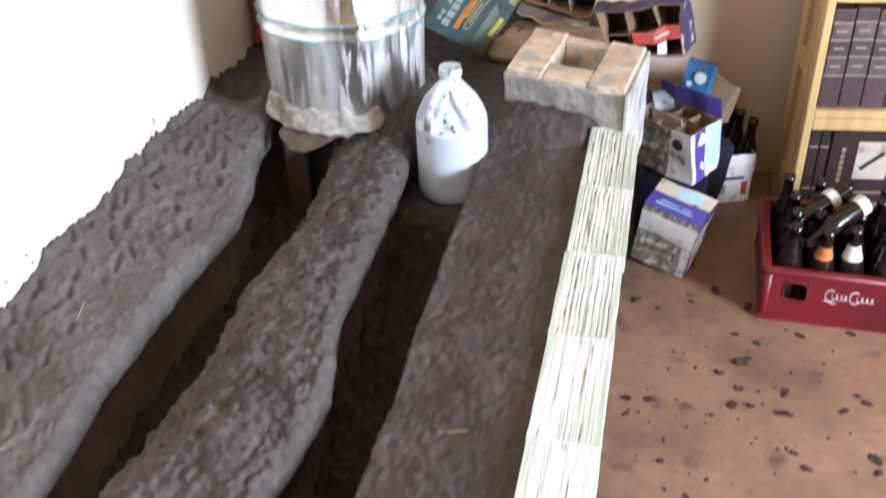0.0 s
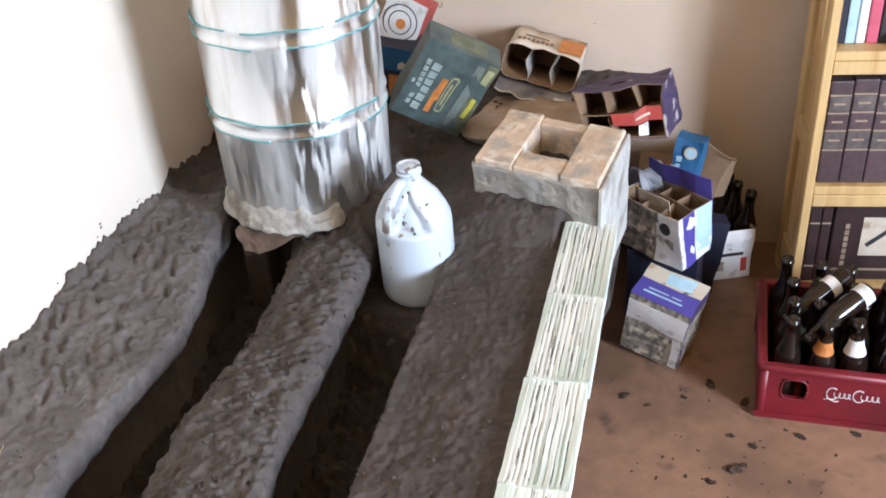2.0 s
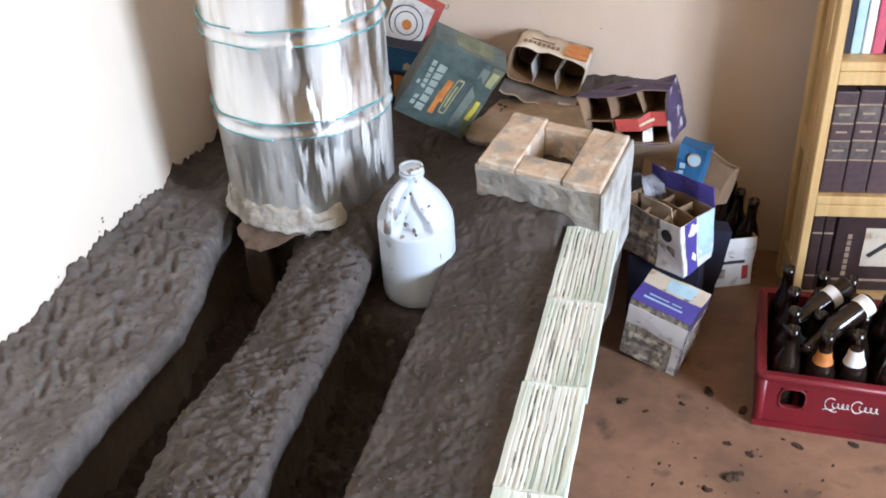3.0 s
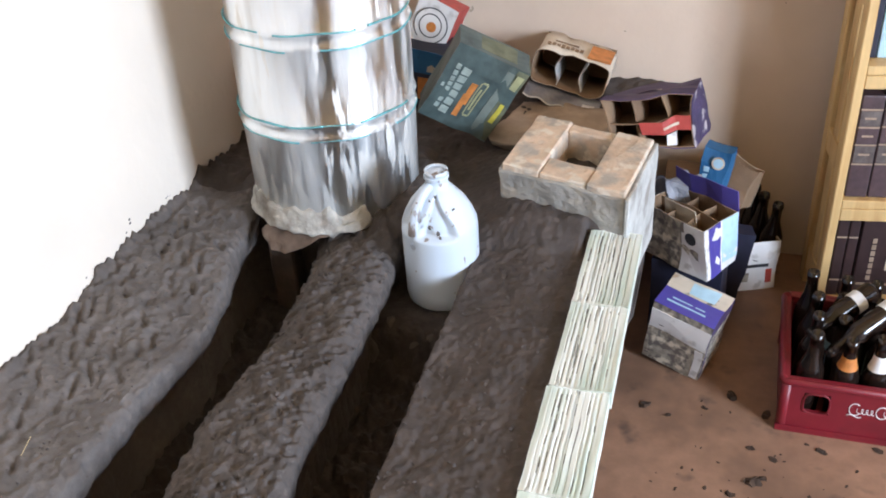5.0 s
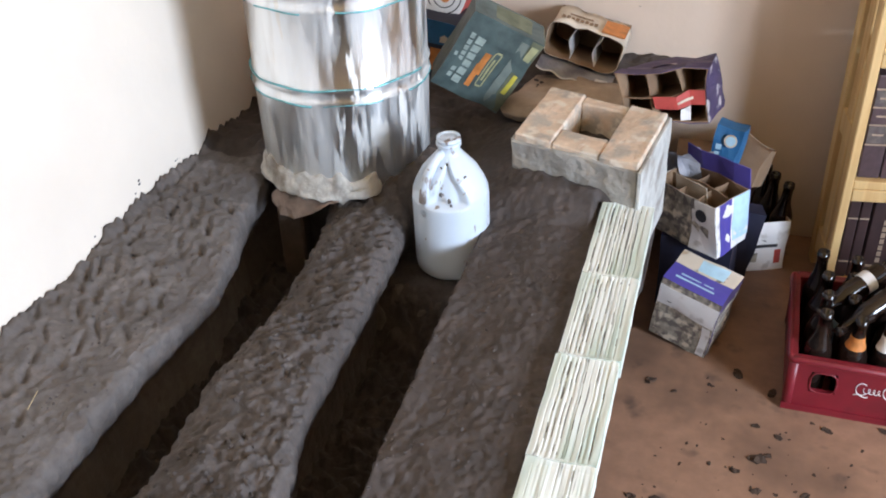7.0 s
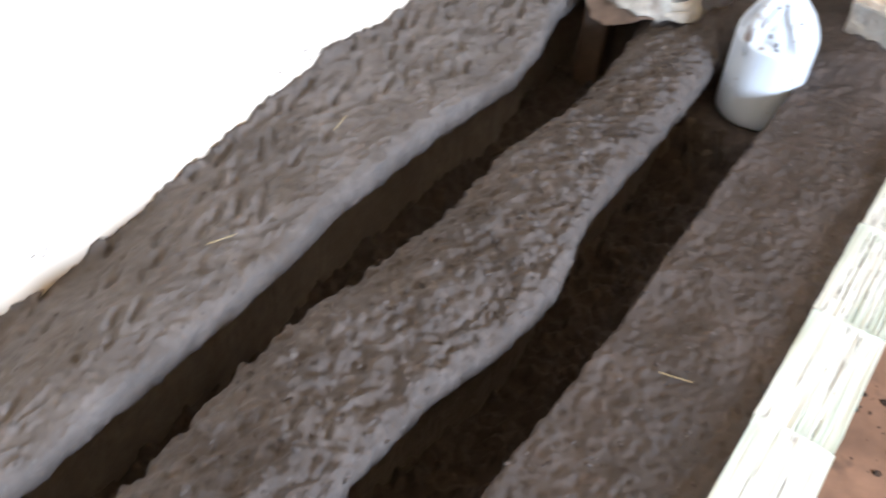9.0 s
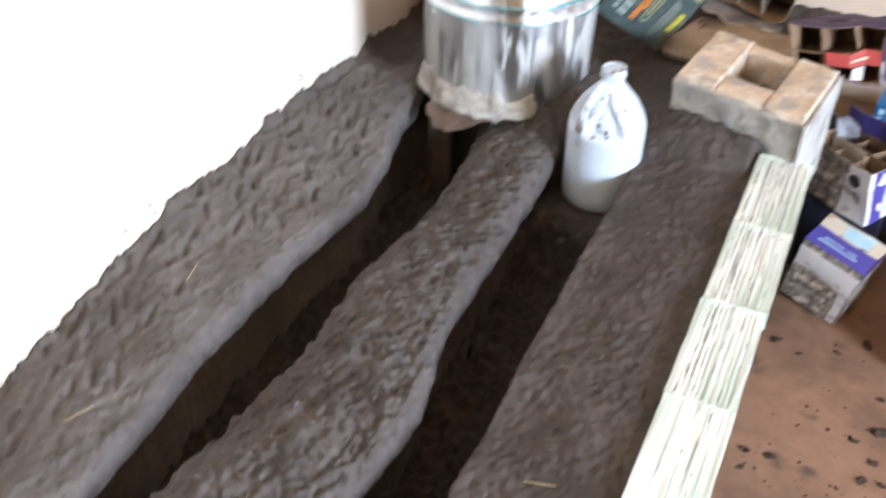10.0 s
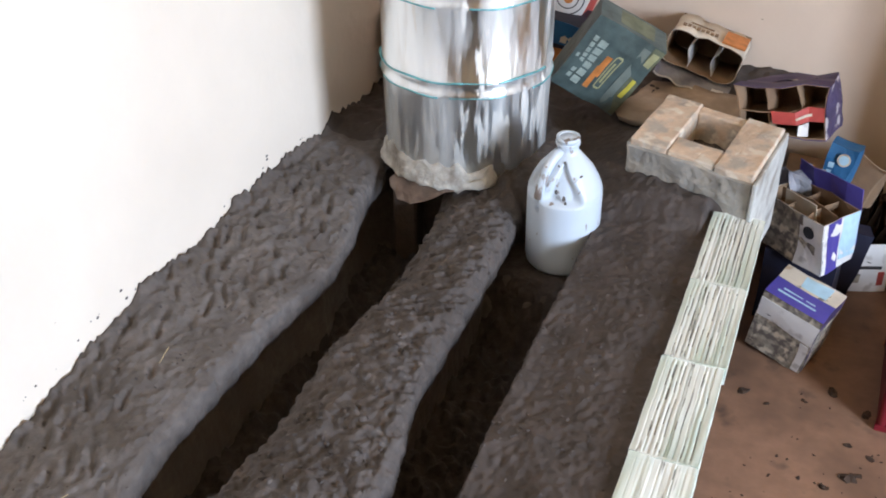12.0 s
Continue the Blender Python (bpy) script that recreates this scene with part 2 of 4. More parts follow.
M_PAPER = material("pages", (0.66, 0.60, 0.50), 0.8, grain=80, amount=0.1, bump=0.1)
M_PINK = material("pink_cover", (0.55, 0.10, 0.16), 0.45, grain=30, amount=0.1, bump=0)
M_STRAW = material("straw", (0.50, 0.40, 0.22), 0.8, grain=50, amount=0.2, bump=0)
M_FRAME = material("window_paint", (0.75, 0.73, 0.68), 0.5, grain=20, amount=0.04, bump=0.03)
M_PANE = bpy.data.materials.new("window_glass")
M_PANE.use_nodes = True
M_PANE.node_tree.nodes["Principled BSDF"].inputs["Transmission Weight"].default_value = 1
M_PANE.node_tree.nodes["Principled BSDF"].inputs["Roughness"].default_value = 0.02


# ---------- builders ----------
def mesh_of(name, bm, mat, smooth=False):
    me = bpy.data.meshes.new(name)
    bmesh.ops.recalc_face_normals(bm, faces=bm.faces[:])
    bm.to_mesh(me)
    bm.free()
    if smooth:
        for p in me.polygons:
            p.use_smooth = True
    me.materials.append(mat)
    return me


def part(name, bm, mat, parent=None, label="", smooth=False, at=None):
    ob = new(name, mesh_of(name, bm, mat, smooth))
    if at is not None:
        ob.matrix_basis = at
    if parent is not None:
        ob.parent = parent
    if label:
        ob["label"] = label
    return ob


def empty(name, m, label, category, group="", kind=""):
    ob = new(name)
    ob.empty_display_size = 0.05
    ob.matrix_basis = m
    return tagged(ob, label, category, group, kind)


def box(x0, x1, y0, y1, z0, z1, bevel=0.0, bm=None, segments=1):
    own = bmesh.new()
    bmesh.ops.create_cube(own, size=1.0, matrix=Matrix.Translation(((x0 + x1) / 2, (y0 + y1) / 2, (z0 + z1) / 2)) @ Matrix.Diagonal((x1 - x0, y1 - y0, z1 - z0, 1)))
    if bevel:
        bmesh.ops.bevel(own, geom=own.edges[:] + own.verts[:], offset=bevel, segments=segments, profile=0.6, affect='EDGES')
    if bm is None:
        return own
    me = bpy.data.meshes.new("tmp")
    own.to_mesh(me)
    own.free()
    bm.from_mesh(me)
    bpy.data.meshes.remove(me)
    return bm


def rough_box(x0, x1, y0, y1, z0, z1, cuts=5, amount=0.003, bevel=0.006, scale=30.0, seed=0.0):
    bm = box(x0, x1, y0, y1, z0, z1, bevel)
    bmesh.ops.subdivide_edges(bm, edges=[e for e in bm.edges if e.calc_length() > 0.02], cuts=cuts, use_grid_fill=True)
    for v in bm.verts:
        v.co += noise.noise_vector(v.co * scale + Vector((seed, seed * 2, 0))) * amount
    return bm


def lathe(profile, steps=40, bm=None, caps=True):
    bm = bm or bmesh.new()
    rings = []
    for r, z in profile:
        rings.append([bm.verts.new((r * math.cos(2 * math.pi * k / steps), r * math.sin(2 * math.pi * k / steps), z)) for k in range(steps)])
    for a, b in zip(rings, rings[1:]):
        for k in range(steps):
            bm.faces.new((a[k], a[(k + 1) % steps], b[(k + 1) % steps], b[k]))
    if caps:
        bm.faces.new(rings[0][::-1])
        bm.faces.new(rings[-1])
    return bm


def tube(points, radius, sides=10, bm=None):
    bm = bm or bmesh.new()
    pts = [Vector(p) for p in points]
    rings = []
    for k, p in enumerate(pts):
        d = (pts[min(k + 1, len(pts) - 1)] - pts[max(k - 1, 0)]).normalized()
        q = d.to_track_quat('Z', 'Y').to_matrix()
        rings.append([bm.verts.new(p + q @ Vector((radius * math.cos(2 * math.pi * j / sides), radius * math.sin(2 * math.pi * j / sides), 0))) for j in range(sides)])
    for a, b in zip(rings, rings[1:]):
        for j in range(sides):
            bm.faces.new((a[j], a[(j + 1) % sides], b[(j + 1) % sides], b[j]))
    bm.faces.new(rings[0][::-1])
    bm.faces.new(rings[-1])
    return bm


def smoothstep(a, b, x):
    t = np.clip((x - a) / (b - a), 0, 1)
    return t * t * (3 - 2 * t)


# ---------- the room ----------
def structure(name, bm, mat, label, category):
    return tagged(part(name, bm, mat), label, category, kind="structure")


structure("floor", box(WEST - 0.2, EAST + 0.2, SOUTH - 0.2, NORTH + 0.2, -0.12, 0), M_FLOOR, "smooth pinkish brown earthen floor with mud stains", "floor")
structure("ceiling", box(WEST - 0.2, EAST + 0.2, SOUTH - 0.2, NORTH + 0.2, CEIL, CEIL + 0.12), M_PINE, "plain wooden board ceiling", "ceiling")
structure("wall_west", box(WEST - 0.2, WEST, SOUTH - 0.2, NORTH + 0.2, 0, CEIL), M_LITPLASTER, "tan plastered wall coloured paler for bright daylight", "wall")
structure("wall_north", box(WEST, EAST, NORTH, NORTH + 0.2, 0, CEIL), M_PLASTER, "tan earth-plastered wall with small specks", "wall")
structure("wall_south", box(WEST, EAST, SOUTH - 0.2, SOUTH, 0, CEIL), M_PLASTER, "tan earth-plastered wall", "wall")
bm = box(EAST, EAST + 0.2, SOUTH - 0.2, WIN_Y0, 0, CEIL)
box(EAST, EAST + 0.2, WIN_Y1, NORTH + 0.2, 0, CEIL, bm=bm)
box(EAST, EAST + 0.2, WIN_Y0, WIN_Y1, 0, WIN_Z0, bm=bm)
box(EAST, EAST + 0.2, WIN_Y0, WIN_Y1, WIN_Z1, CEIL, bm=bm)
structure("wall_east", bm, M_PLASTER, "tan earth-plastered wall with a wide window", "wall")
window = empty("window_1", pose(EAST + 0.12, 0, 0), "wide white-framed window letting in daylight", "window", kind="structure")
bm = bmesh.new()
for y in (WIN_Y0 + 0.03, (2 * WIN_Y0 + WIN_Y1) / 3, (WIN_Y0 + 2 * WIN_Y1) / 3, WIN_Y1 - 0.03):
    box(-0.03, 0.03, y - 0.03, y + 0.03, WIN_Z0 + 0.06, WIN_Z1 - 0.06, bm=bm)
for z in (WIN_Z0 + 0.03, WIN_Z1 - 0.03):
    box(-0.03, 0.03, WIN_Y0, WIN_Y1, z - 0.03, z + 0.03, bm=bm)
part("window_frame", bm, M_FRAME, window)
for k in range(3):
    w = (WIN_Y1 - WIN_Y0) / 3
    pane = part("pane", box(-0.003, 0.003, WIN_Y0 + k * w + 0.03, WIN_Y0 + (k + 1) * w - 0.03, WIN_Z0 + 0.06, WIN_Z1 - 0.06), M_PANE, window)
    pane.visible_shadow = False


# ---------- the cob bench ----------
DRAGS = []
rnd = random.Random(17)
for row, x in enumerate((-1.128, -1.078, -1.026, -0.974)):
    for y in np.arange(0.12 + 0.017 * (row % 2), 1.78, 0.036):
        if rnd.random() < (0.72, 0.85, 0.75, 0.45)[row]:
            DRAGS.append((x + rnd.gauss(0, 0.009), float(y) + rnd.gauss(0, 0.007), radians(rnd.gauss(-30, 8)), rnd.uniform(0.020, 0.036), rnd.uniform(0.0060, 0.0095), rnd.uniform(0.005, 0.013)))


def finger_drags(X, Y):
    """Short grooves where fingers pressed and pulled the wet mud, each with a pushed-up rim."""
    out = np.zeros_like(X)
    for x, y, a, half, wide, deep in DRAGS:
        near = (np.abs(X - x) < 0.05) & (np.abs(Y - y) < 0.07)
        if not near.any():
            continue
        dx, dy = X[near] - x, Y[near] - y
        u, v = dx * math.sin(a) + dy * math.cos(a), dx * math.cos(a) - dy * math.sin(a)
        along = np.clip(1 - (u / half) ** 2, 0, 1)
        w = wide * (0.75 + 0.25 * u / half)
        groove = along ** 0.7 * np.exp(-(v / w) ** 4) * (0.7 - 0.3 * u / half)
        rim = np.exp(-((np.hypot(u / (half + wide), v / (2.1 * wide)) - 0.92) / 0.22) ** 2)
        out[near] += deep * (0.16 * rim - groove)
    return out


def bench_heights(X, Y):
    wob = np.array([[noise.noise(Vector((0.0, y * 7, 3.1))) for y in Y[:, 0]], [noise.noise(Vector((5.0, y * 9, 1.7))) for y in Y[:, 0]], [noise.noise(Vector((9.0, y * 8, 4.4))) for y in Y[:, 0]],
                    [noise.noise(Vector((2.0, y * 40, 4.4))) for y in Y[:, 0]], [noise.noise(Vector((7.0, y * 45, 2.2))) for y in Y[:, 0]]]).T
    y1 = Y[:, 0]
    lip = np.interp(y1, [-1, 0.27, 0.55, 0.67, 0.81, 0.96, 1.15, 1.25, 1.334, 1.45, 1.605, 1.72], [-0.897, -0.897, -0.899, -0.904, -0.921, -0.920, -0.913, -0.901, -0.892, -0.915, -0.952, -0.957]) + 0.003 * wob[:, 0] + 0.003 * wob[:, 3]
    rl = np.interp(y1, [-1, 0.27, 0.5, 0.72, 0.9, 1.15, 1.29, 1.46, 1.69], [-0.812, -0.803, -0.818, -0.799, -0.780, -0.790, -0.764, -0.764, -0.795]) + 0.006 * wob[:, 4]
    rr = np.interp(y1, [-1, 0.4, 0.58, 0.74, 0.85, 0.94, 1.02, 1.14, 1.37, 1.52, 1.68], [-0.6, -0.59, -0.585, -0.552, -0.546, -0.564, -0.583, -0.590, -0.590, -0.595, -0.607]) + 0.003 * wob[:, 3]
    ml = np.interp(y1, [-1, 0.5, 0.85, 1.25, 1.7], [-0.455, -0.45, -0.444, -0.45, -0.444]) + 0.004 * wob[:, 1] + 0.004 * wob[:, 4]
    lip, rl, rr, ml = (a[:, None] for a in (lip, rl, rr, ml))
    big = np.array([[noise.noise(Vector((x * 9, y * 9, 0.5))) for x in X[0]] for y in y1])
    mid = np.array([[noise.noise(Vector((x * 34, y * 30, 7.5))) for x in X[0]] for y in y1])
    fine = np.array([[noise.noise(Vector((x * 95, y * 85, 2.5))) for x in X[0]] for y in y1])
    bank = 0.453 + 0.034 * np.clip((-0.90 - X) / 0.24, 0, 1) + 0.012 * big - 0.10 * smoothstep(1.15, 0.25, Y) * smoothstep(-0.95, -1.15, X)
    bank = bank + (finger_drags(X, Y) + 0.003 * mid) * smoothstep(-0.004, -0.028, X - lip) + 0.0016 * fine + 0.002 * smoothstep(0.30, 0.40, fine)
    clod = 1.2 * smoothstep(0.24, 0.34, fine) + 0.8 * smoothstep(0.24, 0.32, mid) - 0.9 * smoothstep(-0.24, -0.36, fine + 0.3 * mid)
    comb = np.sin(2 * np.pi * (0.80 * Y - 0.60 * X) / 0.021 + 1.6 * big + 0.9 * mid) * smoothstep(1.05, 1.3, Y + 0.3 * big)
    ridge = 0.448 + 0.012 * big + 0.006 * mid + 0.0024 * fine + 0.0026 * clod + 0.0024 * comb - 0.014 * smoothstep(rl + 0.035, rl, X) + 0.095 * (X - (rl + rr) / 2) + 0.010 * smoothstep(0.10, 0.03, np.abs(X - (rl + rr) / 2))
    mound = 0.455 + 0.009 * big + 0.0026 * mid + 0.0013 * fine + 0.002 * smoothstep(0.27, 0.40, fine) - 0.002 * smoothstep(-0.3, -0.45, fine) + 0.015 * smoothstep(-0.42, -0.3, X)
    h = np.where(X < (lip + rl) / 2, bank, np.where(X < (rr + ml) / 2, ridge, mound))
    h = h - 0.007 * np.clip((X - lip + 0.014) / 0.014, 0, 1) ** 1.5 * (X < (lip + rl) / 2)
    h = h - 0.020 * np.clip((X - rr + 0.020) / 0.020, 0, 1) ** 1.3 * (X > (rl + rr) / 2) * (X < (rr + ml) / 2)
    far = 0.47 + 0.012 * big + 0.008 * mid + 0.003 * fine + 0.03 * smoothstep(1.95, 2.4, Y)
    t = smoothstep(1.64, 1.76, Y + 0.02 * mid)
    h = h * (1 - t) + far * t
    dx, dy = X + 0.80, Y - 1.832
    away = np.hypot(dx, dy)
    h = h + 0.045 * smoothstep(0.29, 0.19, away) * smoothstep(-0.15, -0.02, dy + 0.45 * dx + 0.04 * mid)
    bx, by = X + 0.268, Y - 1.91
    h = h + 0.034 * smoothstep(0.27, 0.17, np.hypot(bx, by) + 0.02 * mid)
    shelf = smoothstep(-0.236, -0.224, X) * smoothstep(1.756, 1.742, Y)
    h = h * (1 - shelf) + np.minimum(h, 0.470) * shelf
    ledge = smoothstep(0.0, 0.008, X + 0.166 - 0.14 * (Y - 1.737)) * smoothstep(1.745, 1.755, Y) * smoothstep(2.05, 2.03, Y)
    h = h * (1 - ledge) + np.minimum(h, 0.27) * ledge
    trough = 0.225 + 0.120 * smoothstep(1.44, 1.56, Y + 0.02 * mid) * (X > -0.66) + 0.010 * big + 0.012 * mid + 0.004 * fine
    one = np.clip((X - lip) / 0.020, 0, 1) ** 1.4 * (1 - smoothstep(rl - 0.010, rl + 0.002, X)) * (1 - smoothstep(1.74, 1.79, Y))
    end = 1.712 - 0.9 * (X + 0.52) ** 2 * 8
    two = smoothstep(rr - 0.002, rr + 0.009, X) * (1 - smoothstep(ml - 0.010, ml + 0.002, X)) * (1 - smoothstep(end - 0.01, end + 0.02, Y))
    h = h * (1 - np.maximum(one, two)) + trough * np.maximum(one, two)
    # ragged smear where the mud meets the wall
    jag = np.array([[max(0.0, 0.3 + 1.2 * noise.noise(Vector((4.0, y * 15, 0.3))) + 0.5 * noise.noise(Vector((1.0, y * 40, 6.1))))] for y in y1])
    return h + smoothstep(WEST + 0.026, WEST + 0.001, X) * (0.016 * jag + 0.006 * fine + 0.010 * big)


def undercut(X, Y, Z):
    """Pushes the lit side of each trench back under its lip."""
    deep = smoothstep(0.415, 0.355, Z)
    one = deep * smoothstep(-0.80, -0.865, X) * (X < -0.78) * smoothstep(1.80, 1.70, Y)
    two = smoothstep(0.425, 0.33, Z) * smoothstep(-0.47, -0.535, X) * (X > -0.68) * (X < -0.40) * smoothstep(1.72, 1.60, Y)
    skew = 0.0125 * (1.604 - Y) * smoothstep(-0.34, -0.20, X)
    out = X - 0.045 * np.maximum(one, two) - skew
    side = (Z < 0.462) & (Z > 0.30) & (X > -0.96) & (X < -0.50) & (Y > 0.1)
    for j, i in zip(*np.nonzero(side)):
        out[j, i] += 0.005 * noise.noise(Vector((3.0, Y[j, i] * 26, Z[j, i] * 30))) + 0.0045 * noise.noise(Vector((6.0, Y[j, i] * 75, Z[j, i] * 85)))
    return out


def cob_bench():
    bench = empty("cob_bench", pose(0, 0, 0), "unfinished grey-brown cob bench with two open flue trenches", "cob bench")
    xs = np.concatenate([[WEST + 0.001], np.arange(WEST + 0.006, -0.965, 0.0037), np.arange(-0.963, -0.862, 0.0018), np.arange(-0.862, -0.612, 0.0037), np.arange(-0.612, -0.53, 0.002), np.arange(-0.53, -0.126, 0.0037), [-0.124]])
    ys = np.concatenate([np.arange(-1.2, 0.1, 0.03), np.arange(0.1, 1.8, 0.0038), np.arange(1.8, NORTH - 0.004, 0.0055), [NORTH - 0.001]])
    X, Y = np.meshgrid(xs, ys)
    Z = bench_heights(X, Y)
    XU = undercut(X, Y, Z)
    jb = int(np.searchsorted(ys, 1.80))
    cuts = [0, int(np.searchsorted(xs, -0.825)), int(np.searchsorted(xs, -0.505)), len(xs) - 1]

    def patch(name, i0, i1, j0, j1, label, mat=None):
        nx, ny = i1 - i0 + 1, j1 - j0 + 1
        verts = np.stack([XU, Y, Z], -1)[j0:j1 + 1, i0:i1 + 1].reshape(-1, 3).tolist()
        faces = [(j * nx + i, j * nx + i + 1, (j + 1) * nx + i + 1, (j + 1) * nx + i) for j in range(ny - 1) for i in range(nx - 1)]
        base = len(verts)
        rim = list(range(nx)) + [j * nx + nx - 1 for j in range(1, ny)] + [(ny - 1) * nx + i for i in range(nx - 2, -1, -1)] + [j * nx for j in range(ny - 2, 0, -1)]
        verts += [(verts[k][0] - (0.11 if verts[k][0] > -0.16 else 0.0), verts[k][1], 0.0) for k in rim]
        faces += [(rim[k], base + k, base + (k + 1) % len(rim), rim[(k + 1) % len(rim)]) for k in range(len(rim))]
        me = bpy.data.meshes.new(name)
        me.from_pydata(verts, [], faces)
        for p in me.polygons:
            p.use_smooth = True
        me.materials.append(mat or M_COB)
        ob = new(name, me)
        ob.parent = bench
        ob["label"] = label
        return ob

    patch("wall_bank", cuts[0], cuts[1], 0, jb, "finger-dented cob bank pressed against the wall")
    patch("centre_ridge", cuts[1], cuts[2], 0, jb, "crumbly cob ridge between the two trenches", M_RIDGE)
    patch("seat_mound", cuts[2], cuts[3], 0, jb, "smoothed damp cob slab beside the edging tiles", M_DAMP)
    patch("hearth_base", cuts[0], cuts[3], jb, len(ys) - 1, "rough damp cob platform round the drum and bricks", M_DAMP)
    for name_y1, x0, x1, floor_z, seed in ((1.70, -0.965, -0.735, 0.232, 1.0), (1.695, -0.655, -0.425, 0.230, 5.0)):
        part("trench_bed", soil_strip(x0, x1, 0.1, name_y1, floor_z, seed), M_SHADESOIL, bench, "damp crumbled soil coloured darker for the flue trench's shade", smooth=True)
    return bench


def soil_strip(x0, x1, y0, y1, z, seed):
    bm = bmesh.new()
    nx, ny = 46, int((y1 - y0) / 0.006)
    grid = []
    for j in range(ny + 1):
        row = []
        for i in range(nx + 1):
            x, y = x0 + (x1 - x0) * i / nx, y0 + (y1 - y0) * j / ny
            a, f = noise.noise(Vector((x * 22, y * 18, seed))), noise.noise(Vector((x * 60, y * 52, seed + 3)))
            h = 0.012 * a + 0.012 * float(smoothstep(0.05, 0.22, f)) + 0.008 * float(smoothstep(0.1, 0.3, a + 0.4 * f))
            row.append(bm.verts.new((x, y, z + 0.012 + h + (0.112 - 0.004 * seed + 0.02) * float(smoothstep(1.44, 1.56, y)) * (x > -0.7) - h * 0.8 * float(smoothstep(1.5, 1.56, y)) * (x > -0.7))))
        grid.append(row)
    for a, c in zip(grid, grid[1:]):
        for i in range(nx):
            bm.faces.new((a[i], a[i + 1], c[i + 1], c[i]))
    return bm


cob_bench()


# ---------- edging tiles along the bench ----------
def ridged_tile(seed, worn):
    rnd = random.Random(seed)
    bm = bmesh.new()
    width, length = 0.104, 0.236
    n, m = 64, 34
    centres = [0.07 + 0.82 * (k + rnd.uniform(0.2, 0.8)) / 11 for k in range(11)]
    widths = [rnd.choice((0.007, 0.009, 0.012, 0.018)) for _ in centres]
    depths = [rnd.uniform(0.0015, 0.0045) * (0.22 if worn and rnd.random() < 0.85 else 1) for _ in centres]

    def groove(u, y):
        u += 0.004 * noise.noise(Vector((y * 9, seed, 1.0)))
        return max((d * max(0.0, 1 - abs(u - c) / (1.5 * w)) for c, w, d in zip(centres, widths, depths)), default=0.0)

    rows = []
    for j in range(m + 1):
        y = length * (j / m - 0.5)
        end = min(j, m - j) / m
        row = []
        for i in range(n + 1):
            u = i / n
            x = width * (u - 0.5)
            z = 0.0035 - groove(u, y) * float(smoothstep(0.0, 0.06, end))
            z += 0.0009 * noise.noise(Vector((x * 130, y * 10, seed))) + 0.002 * max(0, 1 - end * 16)
            bow = 0.004 * math.sin(u * math.pi) * (1 if j > m / 2 else -1) * abs(2 * j / m - 1)
            row.append(bm.verts.new((x + 0.0012 * noise.noise(Vector((y * 20, seed, 0))), y + bow, z)))
        rows.append(row)
    for j, (a, b) in enumerate(zip(rows, rows[1:])):
        for i in range(n):
            f = bm.faces.new((a[i], a[i + 1], b[i + 1], b[i]))
            u, y = (i + 0.5) / n, length * ((j + 0.5) / m - 0.5)
            if groove(u, y) > 0.0014 and 1 < j < m - 2 and noise.noise(Vector((i * 0.35 + seed * 7, j * 0.16, seed))) > 0.0:
                f.material_index = 1
    rim = rows[0] + [r[-1] for r in rows[1:-1]] + rows[-1][::-1] + [r[0] for r in rows[-2:0:-1]]
    low = [bm.verts.new((v.co.x, v.co.y, -0.03)) for v in rim]
    for k in range(len(rim)):
        bm.faces.new((rim[k], low[k], low[(k + 1) % len(rim)], rim[(k + 1) % len(rim)]))
    bm.faces.new(low)
    return bm


edging = empty("bench_edging", pose(-0.159, 0, 0.480), "row of ridged tiles with worn pale green-white paint along the bench", "edging")
for k in range(9):
    tile = part("tile", ridged_tile(k + 3, k > 2), M_PAINT, edging, at=pose(-0.007 - 0.0028 * k + 0.0012 * math.sin(k * 2.1), 1.604 - 0.2385 * k, 0.001 * math.sin(k * 1.7), 0, 0, -0.6 + 0.25 * math.sin(k * 1.3)))
    tile.data.materials.append(M_GRIME)
    if k == 0:
        tile.matrix_basis = pose(-0.007, 1.614, 0.001, 0, 0, -0.4) @ Matrix.Diagonal((1, 1.08, 1, 1))


